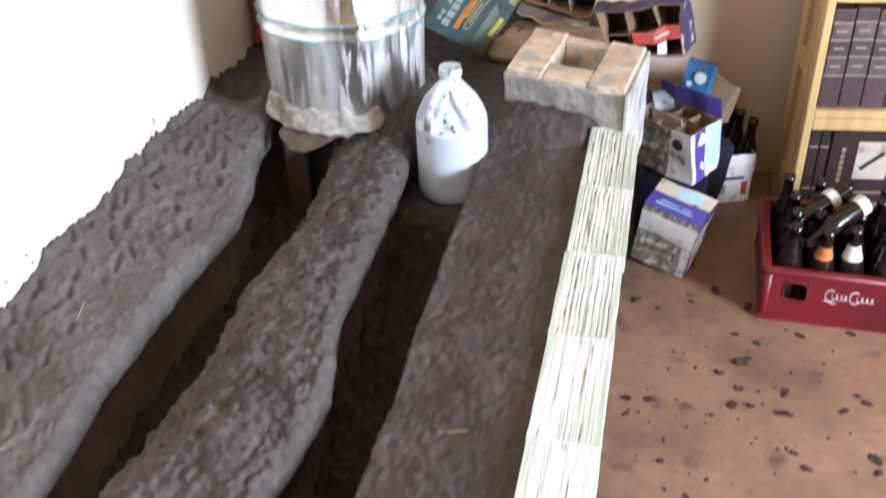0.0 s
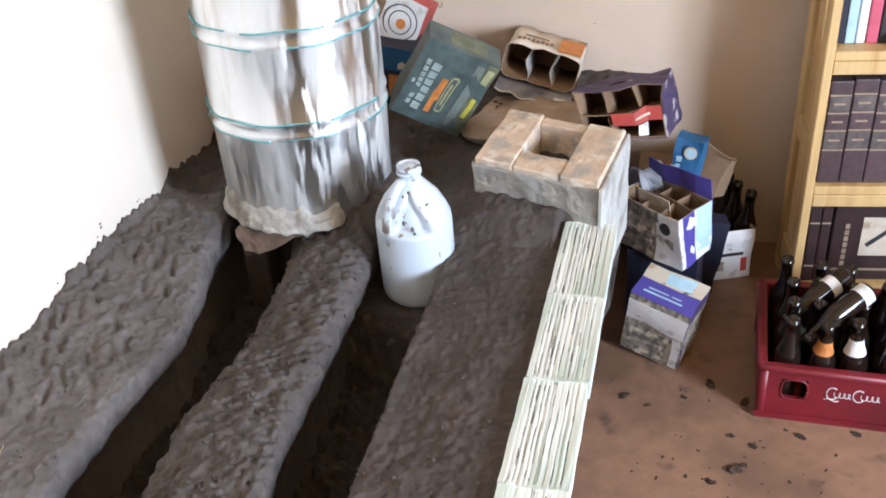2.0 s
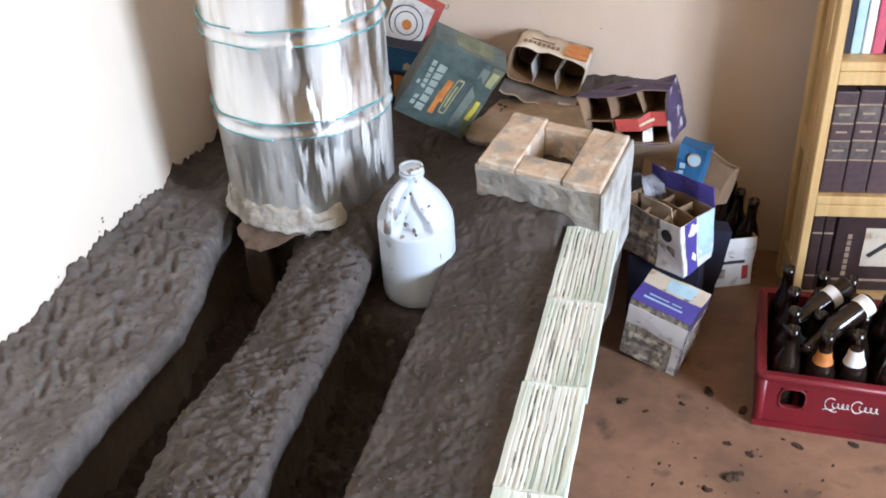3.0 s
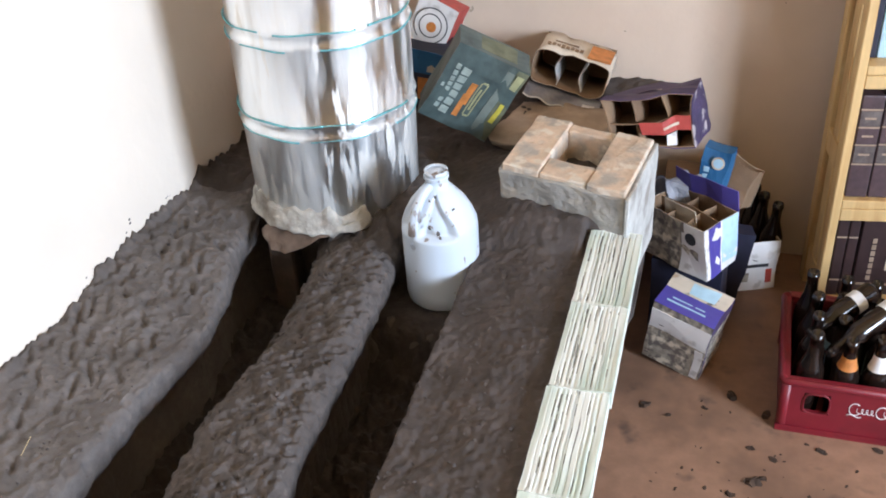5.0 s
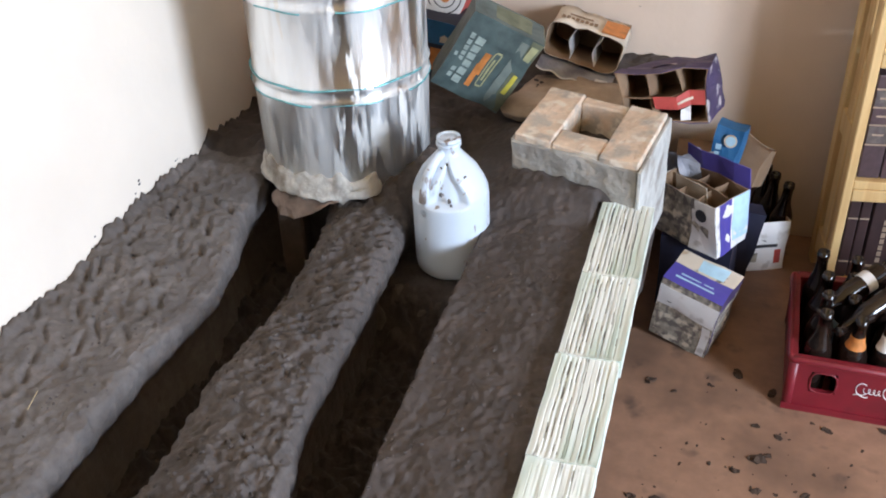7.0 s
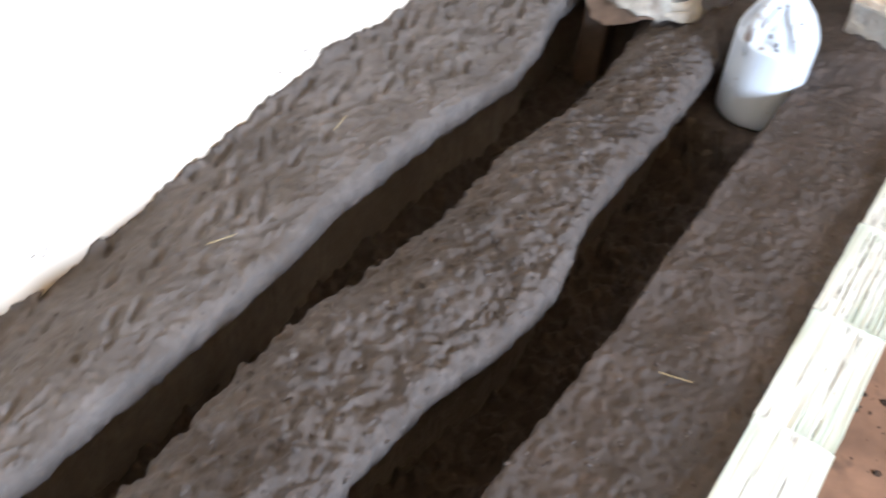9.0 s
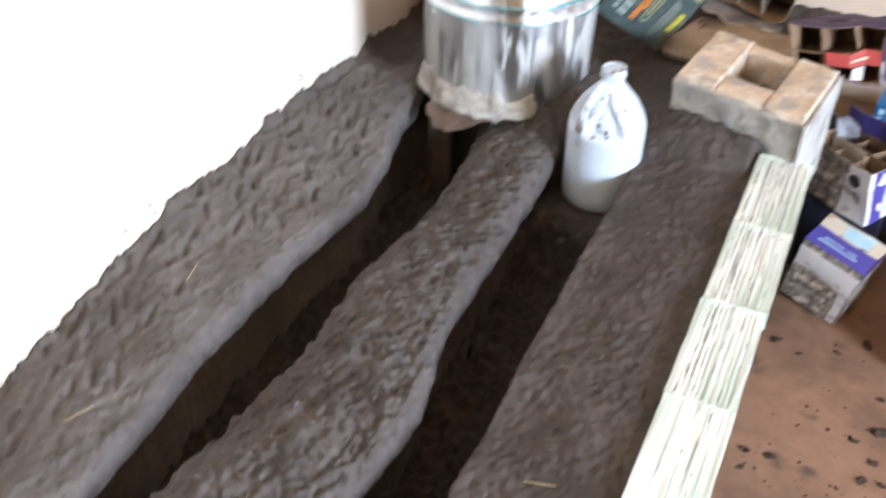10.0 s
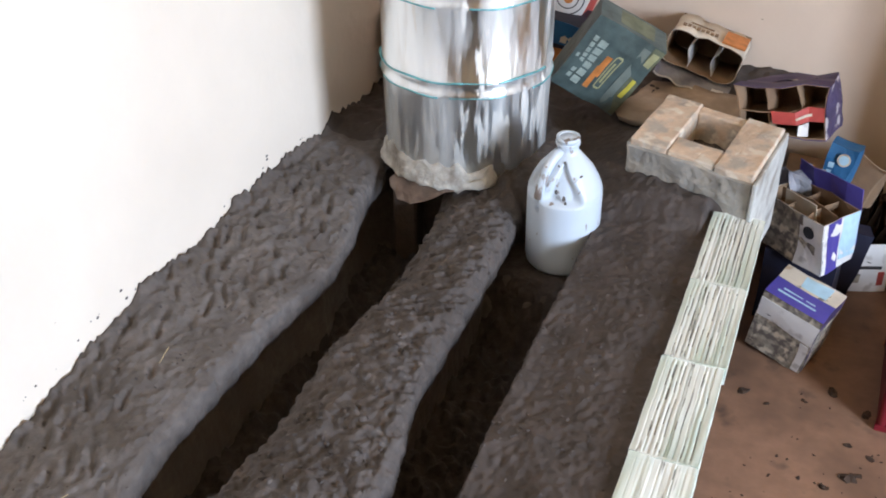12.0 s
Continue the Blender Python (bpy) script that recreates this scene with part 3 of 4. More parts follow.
# ---------- the steel drum ----------
def drum():
    R, z0, z1 = 0.186, 0.49, 1.40
    d = empty("steel_drum", pose(-0.80, 1.832, 0), "shiny galvanised steel drum with rolled bands, bedded in pale clay", "drum")
    prof = [(R - 0.004, z0)]
    for zb in (0.705, 0.895, 1.085, 1.27):
        for dz, dr in ((-0.02, 0), (-0.014, 0.004), (-0.008, 0.0), (0.0, -0.001), (0.008, 0.0), (0.014, 0.004), (0.02, 0)):
            prof.append((R + dr, zb + dz))
    prof += [(R, z1), (R + 0.008, z1 + 0.004), (R + 0.008, z1 + 0.012), (R - 0.008, z1 + 0.012), (R - 0.008, z1 - 0.01), (0.001, z1 - 0.012)]
    bm = lathe(prof, 96)
    for v in bm.verts:
        a = math.atan2(v.co.y, v.co.x)
        r = math.hypot(v.co.x, v.co.y)
        if r > 0.1:
            k = 1 + 0.008 * noise.noise(Vector((math.cos(a) * 2, math.sin(a) * 2, v.co.z * 4)))
            v.co.x, v.co.y = v.co.x * k, v.co.y * k
    part("shell", bm, M_STEEL, d, smooth=True)
    for zb in (0.705, 0.895, 1.085, 1.27):
        for off in (0.0165, -0.0165):
            for arc in range(4):
                a0 = math.radians(-176 + 47 * arc + 14 * math.sin(zb * 40 + off * 300 + arc))
                a1 = a0 + math.radians(43 + 9 * math.sin(zb * 17 + arc * 2.2))
                pts = [((R + 0.0036) * math.cos(a), (R + 0.0036) * math.sin(a), zb + off + 0.0016 * math.sin(9 * a)) for a in np.linspace(a0, a1, 26)]
                part("film_strip", tube(pts, 0.0010 + 0.0014 * abs(math.sin(arc * 1.9 + zb * 30)), 6), M_TEAL, d, "torn teal protective film on the rolled band", smooth=True)
    prof = [(R - 0.02, 0.472), (R + 0.006, 0.473), (R + 0.013, 0.479), (R + 0.010, 0.489), (R + 0.007, 0.500), (R + 0.003, 0.513), (R + 0.001, 0.524), (R - 0.005, 0.532)]
    # bent scrap of sheet over the flue mouth
    bm = bmesh.new()
    rows = []
    for j in range(12):
        a = math.radians(-122 + j * 4.4)
        row = []
        for i in range(5):
            r = R - 0.010 + i * 0.0145 * (0.58 + 0.42 * math.cos((j - 4) * 0.36)) + (0.004 * math.sin(j * 2.7) if i == 4 else 0)
            drop = 0.010 * (i / 4) ** 2 + 0.004 * math.sin(j * 1.1)
            lift = 0.030 * math.exp(-((j - 4.2) / 2.6) ** 2)
            row.append(bm.verts.new((r * math.cos(a), r * math.sin(a), 0.480 - drop - lift * i / 4)))
        rows.append(row)
    for a, b in zip(rows, rows[1:]):
        for i in range(4):
            bm.faces.new((a[i], a[i + 1], b[i + 1], b[i]))
    bmesh.ops.solidify(bm, geom=bm.faces[:], thickness=0.003)
    part("sheet_flap", bm, M_RUST, d, "bent rusty scrap of sheet over the flue mouth")
    bm = bmesh.new()
    lathe(prof, 90, bm, caps=False)
    bmesh.ops.subdivide_edges(bm, edges=bm.edges[:], cuts=1, use_grid_fill=True)
    for v in bm.verts:
        a = math.atan2(v.co.y, v.co.x)
        rag = noise.noise(Vector((math.cos(a) * 5, math.sin(a) * 5, 2.0)))
        if v.co.z > 0.505:
            v.co.z += 0.034 * rag
        else:
            v.co.z -= 0.016 * max(0.0, noise.noise(Vector((math.cos(a) * 9, math.sin(a) * 9, 7.0))))
        seen = float(smoothstep(-168, -146, math.degrees(a)) * (1 - smoothstep(-60, -42, math.degrees(a))))
        r = math.hypot(v.co.x, v.co.y)
        k = (R - 0.008 + (r - R + 0.008) * seen) / r
        v.co.x, v.co.y = v.co.x * k, v.co.y * k
        v.co += noise.noise_vector(Vector(v.co) * 20) * 0.006 * seen + noise.noise_vector(Vector(v.co) * 90) * 0.003 * seen
    part("clay_collar", bm, M_CLAY, d, "lumpy pale clay seal round the base", smooth=True)
    return d


drum()
flue = empty("flue_brick", pose(-0.892, 1.705, 0.222, 0, 0, 6), "brown brick standing in the flue mouth under the drum", "brick")
part("brick", rough_box(-0.028, 0.028, -0.03, 0.03, 0, 0.225, 4, 0.003, 0.005, 30, 9), M_FLUE, flue)


# ---------- plastic jug ----------
def jug():
    j = empty("plastic_jug", pose(-0.511, 1.652, 0.352, 2, 0, 0), "translucent white gallon jug splashed with mud, standing in the trench", "jug")
    R = 0.0775
    prof = [(0.055, 0.0), (0.068, 0.003), (R - 0.002, 0.012), (R, 0.025), (R, 0.09), (R, 0.172), (R - 0.0015, 0.188), (R - 0.008, 0.206), (0.057, 0.230), (0.040, 0.251), (0.0255, 0.268), (0.0220, 0.275), (0.0220, 0.300)]
    dense = []
    for (r0, a0), (r1, a1) in zip(prof, prof[1:]):
        for k in range(6):
            dense.append((r0 + (r1 - r0) * k / 6, a0 + (a1 - a0) * k / 6))
    dense.append(prof[-1])
    bm = lathe(dense, 120)
    face = math.radians(-100)
    for v in bm.verts:
        a = math.atan2(v.co.y, v.co.x) - face
        a = (a + math.pi) % (2 * math.pi) - math.pi
        z = v.co.z
        if 0.17 < z < 0.268:
            wide = 0.60 * float(1 - smoothstep(0.19, 0.27, z)) + 0.06
            side = float(smoothstep(wide, wide * 0.55, abs(a - 0.34))) + 0.7 * float(smoothstep(wide * 0.6, wide * 0.3, abs(a + 0.80)))
            tall = float(smoothstep(0.176, 0.186, z) * (1 - smoothstep(0.245, 0.268, z)))
            k = 1 - 0.26 * side * tall
            v.co.x, v.co.y = v.co.x * k, v.co.y * k
    part("body", bm, M_JUG, j, smooth=True)
    c, s = math.cos(face - 0.34), math.sin(face - 0.34)
    pts = [(c * r, s * r, z) for r, z in ((0.018, 0.272), (0.030, 0.270), (0.045, 0.258), (0.060, 0.238), (0.071, 0.212), (0.075, 0.188), (0.073, 0.165), (0.066, 0.150))]
    part("handle", tube(pts, 0.0098, 12), M_JUG, j, smooth=True)
    rnd = random.Random(3)
    for _ in range(8):
        a, z, q = face + rnd.gauss(0.1, 0.75), rnd.uniform(0.165, 0.285), rnd.choice((0.0018, 0.0025, 0.0035))
        r = float(np.interp(z, [p[1] for p in prof], [p[0] for p in prof])) * (0.86 if abs(a - face - 0.6) < 0.3 and 0.17 < z < 0.25 else 1.0)
        bm = bmesh.new()
        bmesh.ops.create_icosphere(bm, subdivisions=2, radius=q, matrix=pose(r * math.cos(a), r * math.sin(a), z, 0, 0, math.degrees(a)) @ Matrix.Diagonal((0.4, 1.0, rnd.uniform(0.8, 2.6), 1)))
        for v in bm.verts:
            v.co += noise.noise_vector(v.co * 260) * q * 0.6
        part("mud_splash", bm, M_COB, j)
    part("neck_ring", lathe([(0.0210, 0.285), (0.0250, 0.286), (0.0250, 0.291), (0.0210, 0.292)], 32), M_JUG, j, smooth=True)
    part("neck_rim", lathe([(0.0175, 0.293), (0.0237, 0.293), (0.0237, 0.302), (0.0180, 0.302), (0.0175, 0.293)], 32, caps=False), M_JUG, j, "muddy open mouth", smooth=True)
    part("mouth", lathe([(0.0177, 0.2975), (0.004, 0.2985)], 24), M_RUST, j, "mud-caked open mouth", smooth=True)
    return j


jug()


# ---------- brick feed tube ----------
def brick_box():
    f = empty("brick_feed_box", pose(-0.268, 1.910, 0.450, 0, 0, -8), "square fire-brick feed opening pointed with grey mortar on the bench", "brickwork")
    top = 0.128

    def askew(bm):
        for v in bm.verts:
            v.co.y -= 0.176 * v.co.x
        return bm

    for x0, x1, y0, y1, seed in ((-0.1395, -0.0530, -0.1290, 0.120, 1), (0.0552, 0.1400, -0.1300, 0.122, 2), (-0.0522, 0.0544, -0.1285, -0.056, 3), (-0.0522, 0.0544, 0.084, 0.120, 4)):
        part("brick", askew(rough_box(x0, x1, y0, y1, 0, top + 0.003 * math.sin(seed), 4, 0.0025, 0.003, 30, seed)), M_BRICK, f)
    bm = rough_box(-0.143, 0.143, -0.1345, -0.1255, -0.045, top - 0.010, 8, 0.007, 0.003, 22, 5)
    part("mortar_face", askew(bm), M_MORTAR, f, "rough grey mortar smeared over the outer face")
    bm = rough_box(0.1405, 0.1500, -0.140, 0.123, -0.12, top - 0.006, 8, 0.003, 0.002, 18, 6)
    part("mortar_face", askew(bm), M_SMEAR, f, "pale plaster smeared down the outer face")
    bm = rough_box(-0.144, -0.1365, -0.13, 0.123, -0.045, top - 0.012, 8, 0.004, 0.001, 22, 7)
    part("mortar_face", askew(bm), M_MORTAR, f, "rough grey mortar smeared over the outer face")
    return f


brick_box()


# ---------- bookcase ----------
CASE = pose(0.298, 2.205, 0, 0, 0, 6.5)
BX0, BX1, BY0, BY1, BH = 0.0, 0.64, 0.0, 0.205, 1.75


def bookcase():
    b = empty("bookcase", CASE, "open pine bookcase with slatted sides, filled with books", "bookcase")
    for x in (BX0, BX1 - 0.022):
        for y0, y1 in ((BY0, BY0 + 0.045), (BY1 - 0.045, BY1)):
            part("post", box(x, x + 0.022, y0, y1, 0, BH, 0.003), M_PINE, b)
        for z0, z1 in ((0.05, 0.12), (0.40, 0.46), (0.80, 0.87), (1.2, 1.26), (1.62, 1.70)):
            part("side_rail", box(x + 0.002, x + 0.02, BY0 + 0.045, BY1 - 0.045, z0, z1, 0.002), M_PINE, b)
        part("side_slat", box(x + 0.005, x + 0.017, BY0 + 0.075, BY0 + 0.13, 0.05, BH - 0.05, 0.002), M_PINE, b)
    for z in (0.034, 0.320, 0.660, 0.99, 1.32, BH - 0.04):
        part("shelf", box(BX0 + 0.0225, BX1 - 0.0225, BY0 + 0.004, BY1 - 0.004, z, z + 0.022, 0.002), M_PINE, b)
        part("shelf_lip", box(BX0 + 0.0225, BX1 - 0.0225, BY0 + 0.001, BY0 + 0.02, z - 0.032, z - 0.0005, 0.002), M_PINE, b)
    return b


bookcase()


def book(name, x, w, depth, z, h, mat, label, bands=(), lean=0.0, y=None):
    y = BY0 + 0.022 if y is None else y
    o = empty(name, CASE @ pose(x + w / 2, y, z, 0, lean, 0), label, "book")
    bm = box(-w / 2, w / 2, 0, depth, 0, h, min(0.004, w / 5), segments=2)
    part("cover", bm, mat, o)
    if len(bands) > 3:
        for z0, z1, mat_panel in ((bands[0], bands[1], M_SPINE), (bands[1], bands[2], mat), (bands[2], bands[3], M_SPINE)):
            part("spine_panel", box(-w / 2 + 0.003, w / 2 - 0.003, -0.0010, 0.004, h * z0 + 0.006, h * z1 - 0.002), mat_panel, o)
            part("title_bar", box(-w / 4, w / 4, -0.0016, 0.003, h * (z0 + z1) / 2, h * (z0 + z1) / 2 + 0.005), M_GILT, o)
    for bz in bands:
        part("gilt_band", box(-w / 2 + 0.001, w / 2 - 0.001, -0.0015, 0.004, h * bz, h * bz + 0.004), M_GILT, o)
    return o


x = BX0 + 0.03
for k in range(15):
    w = 0.050 + 0.006 * ((k * 7) % 3) / 2
    if x + w > BX1 - 0.03:
        break
    book("bound_volume", x, w, 0.15, 0.3425, 0.262 + 0.004 * (k % 2), M_BOOK, "thick purple-brown leather-bound volume with raised gilt bands", (0.33, 0.52, 0.69, 0.86))
    x += w + 0.002
x = BX0 + 0.03
for k, (w, h, m, lab) in enumerate(((0.018, 0.20, M_NAVY, "slim dark navy book"), (0.022, 0.21, M_PALEBLUE, "pale blue paperback"), (0.02, 0.20, M_WHITE, "white-spined paperback"), (0.025, 0.19, M_PINK, "pink-spined paperback"),
                                    (0.02, 0.21, M_BLACK, "thin black book"), (0.03, 0.2, M_DKPURPLE, "dark purple hardback"), (0.025, 0.19, M_REDCARD, "red hardback"), (0.03, 0.22, M_GREEN, "dark green hardback"),
                                    (0.02, 0.2, M_WHITE, "white-spined paperback"), (0.035, 0.21, M_BOOK, "brown hardback"), (0.03, 0.2, M_NAVY, "dark navy hardback"), (0.028, 0.22, M_CREAM, "cream hardback"))):
    book("shelf_book", x, w, 0.14, 0.6825, h, m, lab + " standing on the shelf", y=BY0 + 0.05)
    x += w + 0.002
flat = empty("lying_book", CASE @ pose(BX0 + 0.15, BY0 + 0.012, 0.6825, 0, 0, -8), "red-covered book lying flat at the shelf edge", "book")
part("pages", box(0.001, 0.14, 0.001, 0.055, 0.003, 0.026), M_PAPER, flat)
part("cover", box(0, 0.142, 0, 0.058, 0.0265, 0.03, 0.001), M_PINK, flat)
x = BX0 + 0.03
for k in range(2):
    w = (0.026, 0.024)[k]
    book("tall_album", x, w, 0.16, 0.0565, 0.228, M_MAROON, "tall dark maroon album standing on the bottom shelf", (0.2, 0.75))
    x += w + 0.002
panel = empty("boxed_set", CASE @ pose(x + 0.005, BY0 + 0.03, 0.057), "dark maroon boxed set with a pale picture on its front", "boxed set")
part("case", box(0, 0.30, 0, 0.16, 0, 0.222, 0.003), M_MAROON, panel)
part("picture", box(0.07, 0.155, -0.0015, 0.003, 0.075, 0.185), M_CREAM, panel)
bm = tube([(0.085 + 0.055 * t, -0.0022, 0.105 + 0.05 * t) for t in (0, 0.15, 0.3, 0.5, 0.7, 0.85, 1)], 0.006, 8)
for v in bm.verts:
    v.co.y = -0.0022 + (v.co.y + 0.0022) * 0.12
part("figure", bm, M_BLACK, panel)
for k in range(7):
    part("title_block", box(0.030, 0.040, -0.0015, 0.003, 0.045 + 0.018 * k, 0.058 + 0.018 * k), M_GILT, panel)
part("title_bar", box(0.17, 0.28, -0.0015, 0.003, 0.15, 0.160), M_GILT, panel)
part("title_bar", box(0.17, 0.26, -0.0015, 0.003, 0.12, 0.128), M_GILT, panel)
part("title_bar", box(0.01, 0.28, -0.0015, 0.003, 0.03, 0.036), M_GILT, panel)


# ---------- bottle crate ----------
CRX, CRY, CRZ = 0.205, 1.765, 0.0


def bottle(name, m, mat, label, band=None, scale=1.0):
    o = empty(name, m, label, "bottle", "bottles in the crate")
    prof = [(0.026, 0.0), (0.0295, 0.004), (0.030, 0.012), (0.030, 0.115), (0.029, 0.13), (0.022, 0.152), (0.015, 0.172), (0.0132, 0.19), (0.0128, 0.215), (0.0145, 0.2155), (0.0145, 0.221), (0.0132, 0.222), (0.0132, 0.229), (0.010, 0.229), (0.010, 0.2)]
    part("glass", lathe([(r * scale, z * scale) for r, z in prof], 20), mat, o, smooth=True)
    if band:
        z0, z1, bmat, lab = band
        part("paper_label", lathe([(np.interp(z, [p[1] for p in prof[:9]], [p[0] for p in prof[:9]]) + 0.0008, z) for z in (z0, (z0 + z1) / 2, z1)], 20, caps=False), bmat, o, lab, smooth=True).scale = (scale, scale, scale)
    return o


def crate():
    c = empty("bottle_crate", pose(CRX, CRY, CRZ, 0, 0, -2.0), "worn red plastic bottle crate with handle hole and white script", "crate")
    W, D, H, T = 0.46, 0.325, 0.145, 0.012
    hx0, hx1, hz0, hz1 = 0.046, 0.100, 0.058, 0.112
    bm = box(0, hx0, 0, T, 0.0, H, 0.0)
    box(hx1, W, 0, T, 0, H, bm=bm)
    box(hx0, hx1, 0, T, 0, hz0, bm=bm)
    box(hx0, hx1, 0, T, hz1, H, bm=bm)
    part("front_wall", bm, M_RED, c)
    part("back_wall", box(0, W, D - T, D, 0, H, 0.002), M_RED, c)
    part("side_wall", box(0, T, T, D - T, 0, H), M_RED, c)
    part("side_wall", box(W - T, W, T, D - T, 0, H), M_RED, c)
    part("bottom", box(T, W - T, T, D - T, 0.002, 0.012), M_RED, c)
    loop = []
    for cx, cy, a0 in ((W - 0.012, 0.012, -90), (W - 0.012, D - 0.012, 0), (0.012, D - 0.012, 90), (0.012, 0.012, 180)):
        for q in range(7):
            a = math.radians(a0 + q * 15)
            loop.append((cx + 0.015 * math.cos(a), cy + 0.015 * math.sin(a), H - 0.006 + 0.0015 * math.sin(q * 1.7 + a0)))
    bm = tube(loop + loop[:1], 0.0085, 10)
    part("rim", bm, M_RED, c, smooth=True)
    for cx, cy in ((0.008, 0.008), (W - 0.008, 0.008), (0.008, D - 0.008), (W - 0.008, D - 0.008)):
        bm = lathe([(0.009, 0.0), (0.012, 0.003), (0.012, H - 0.010)], 20)
        bmesh.ops.translate(bm, vec=(cx, cy, 0), verts=bm.verts[:])
        part("corner_post", bm, M_RED, c, smooth=True)
    ring = [((hx0 + hx1) / 2 + (hx1 - hx0) / 2 * abs(math.cos(a)) ** 0.6 * math.copysign(1, math.cos(a)), -0.001, (hz0 + hz1) / 2 + (hz1 - hz0) / 2 * abs(math.sin(a)) ** 0.6 * math.copysign(1, math.sin(a))) for a in np.linspace(0, 2 * math.pi, 33)]
    part("hole_edge", tube(ring, 0.0022, 8), M_RED, c, smooth=True)
    part("foot_band", box(-0.004, W + 0.004, -0.004, -0.0005, 0.0, 0.016), M_RED, c)
    # white script mark as plain strokes
    bm = bmesh.new()
    for x0, wide, tall, turns in ((0.138, 0.052, 0.011, 3.5), (0.192, 0.056, 0.011, 3.5)):
        tube([(x0 + 0.013 + 0.012 * math.cos(a), -0.0012, 0.087 + 0.016 * math.sin(a)) for a in np.linspace(0.9, 5.6, 16)], 0.0012, 6, bm)
        tube([(x0 + 0.018 + (wide - 0.018) * q / 48 - 0.004 * math.sin(turns * 2 * math.pi * q / 48), -0.0012, 0.084 + 0.6 * tall * math.cos(turns * 2 * math.pi * q / 48)) for q in range(49)], 0.0009, 6, bm)
    tube([(0.136 + 0.030 * q / 12, -0.0012, 0.069 + 0.003 * math.sin(q * 0.5)) for q in range(13)], 0.0012, 6, bm)
    part("script_mark", bm, M_WHITE, c, "white swirling mark")
    return c


crate()
rnd = random.Random(5)
labels = {(1, 0): (0.155, 0.185, M_ORANGE, "orange neck label"), (2, 0): (0.150, 0.185, M_WHITE, "white neck label"), (1, 2): (0.03, 0.11, M_PALEBLUE, "pale label"), (4, 1): (0.15, 0.18, M_CREAM, "cream neck label")}
for i in range(6):
    for k in range(4):
        m = pose(CRX, CRY, CRZ, 0, 0, -2.0) @ pose(0.05 + i * 0.072, 0.05 + k * 0.075, 0.0122, rnd.uniform(-3, 3), rnd.uniform(-3, 3), 0)
        bottle("beer_bottle", m, M_GLASS_BROWN, "empty dark brown glass beer bottle standing in the crate", labels.get((i, k)))


def lying(base, neck):
    base, neck = Vector(base), Vector(neck)
    return Matrix.Translation(base) @ (neck - base).to_track_quat('Z', 'Y').to_matrix().to_4x4()


for m, band in ((lying((0.420, 1.905, 0.262), (0.29, 1.80, 0.198)), (0.008, 0.040, M_WHITE, "white paper label")), (lying((0.382, 1.975, 0.252), (0.265, 1.875, 0.200)), (0.045, 0.075, M_WHITE, "torn white label"))):
    bottle("loose_bottle", m, M_GLASS_BROWN, "dark glass bottle lying across the other bottles", band, 0.8)


# ---------- drink cartons ----------
def crumple(bm, amount, seed):
    for v in bm.verts:
        v.co += noise.noise_vector(v.co * 13 + Vector((seed * 3.7, seed, 0))) * amount
    return bm


def sheet(x0, x1, y0, y1, z0, z1, amount, seed, cuts=3):
    bm = box(x0, x1, y0, y1, z0, z1)
    long = [e for e in bm.edges if e.calc_length() > 0.03]
    bmesh.ops.subdivide_edges(bm, edges=long, cuts=cuts, use_grid_fill=True)
    return crumple(bm, amount, seed)


def carton(name, m, dims, faces, label, opened=True, prints=(), back_rise=0.0, wear=0.006, seed=1.0, divider=True, cells=M_CARD):
    """A drinks carton: x across, y back, z up; faces: mats of front, right, back, left."""
    W, D, H = dims
    T = 0.002
    c = empty(name, m, label, "carton")
    front, right, back, left = faces
    part("front_panel", sheet(0, W, 0, T, 0, H, wear, seed), front, c)
    part("back_panel", sheet(0, W, D - T, D, 0, H + back_rise, wear, seed), back, c)
    part("side_panel", sheet(0, T, T, D - T, 0, H, wear, seed), left, c)
    part("side_panel", sheet(W - T, W, T, D - T, 0, H, wear, seed), right, c)
    part("bottom", sheet(T, W - T, T, D - T, 0.0, T, wear, seed), M_CARD, c)
    if opened:
        bm = sheet(T, W - T, T, 2 * T, T, H - 0.001, wear, seed)
        for b in (sheet(T, W - T, D - 2 * T, D - T, T, H - 0.001, wear, seed), sheet(T, 2 * T, 2 * T, D - 2 * T, T, H - 0.001, wear, seed), sheet(W - 2 * T, W - T, 2 * T, D - 2 * T, T, H - 0.001, wear, seed)):
            me = bpy.data.meshes.new("tmp")
            b.to_mesh(me)
            b.free()
            bm.from_mesh(me)
            bpy.data.meshes.remove(me)
        part("lining", bm, M_CARD, c, "bare brown card inside")
        if divider:
            part("divider", sheet(2 * T, W - 2 * T, D / 2 - T / 2, D / 2 + T / 2, T, H * 0.97, wear, seed), M_CARD, c)
            for k in (1, 2):
                part("divider", sheet(W * k / 3 - T / 2, W * k / 3 + T / 2, 2 * T, D / 2 - T, T, H * 0.93, wear, seed), cells, c)
                part("divider", sheet(W * k / 3 - T / 2, W * k / 3 + T / 2, D / 2 + T, D - 2 * T, T, H * 0.93, wear, seed), cells, c)
    else:
        part("lid", sheet(T, W - T, T, D - T, H - T, H, wear, seed), faces[0], c)
    for pname, x0, x1, y0, y1, z0, z1, mat in prints:
        part(pname, sheet(x0 * W, x1 * W, y0 * D, y1 * D, z0 * H, z1 * H, wear, seed, 2), mat, c)
    return c


def on_front(pname, x0, x1, z0, z1, mat, D, lift=0.0007):
    return (pname, x0, x1, -lift / D, 0.0004 / D, z0, z1, mat)


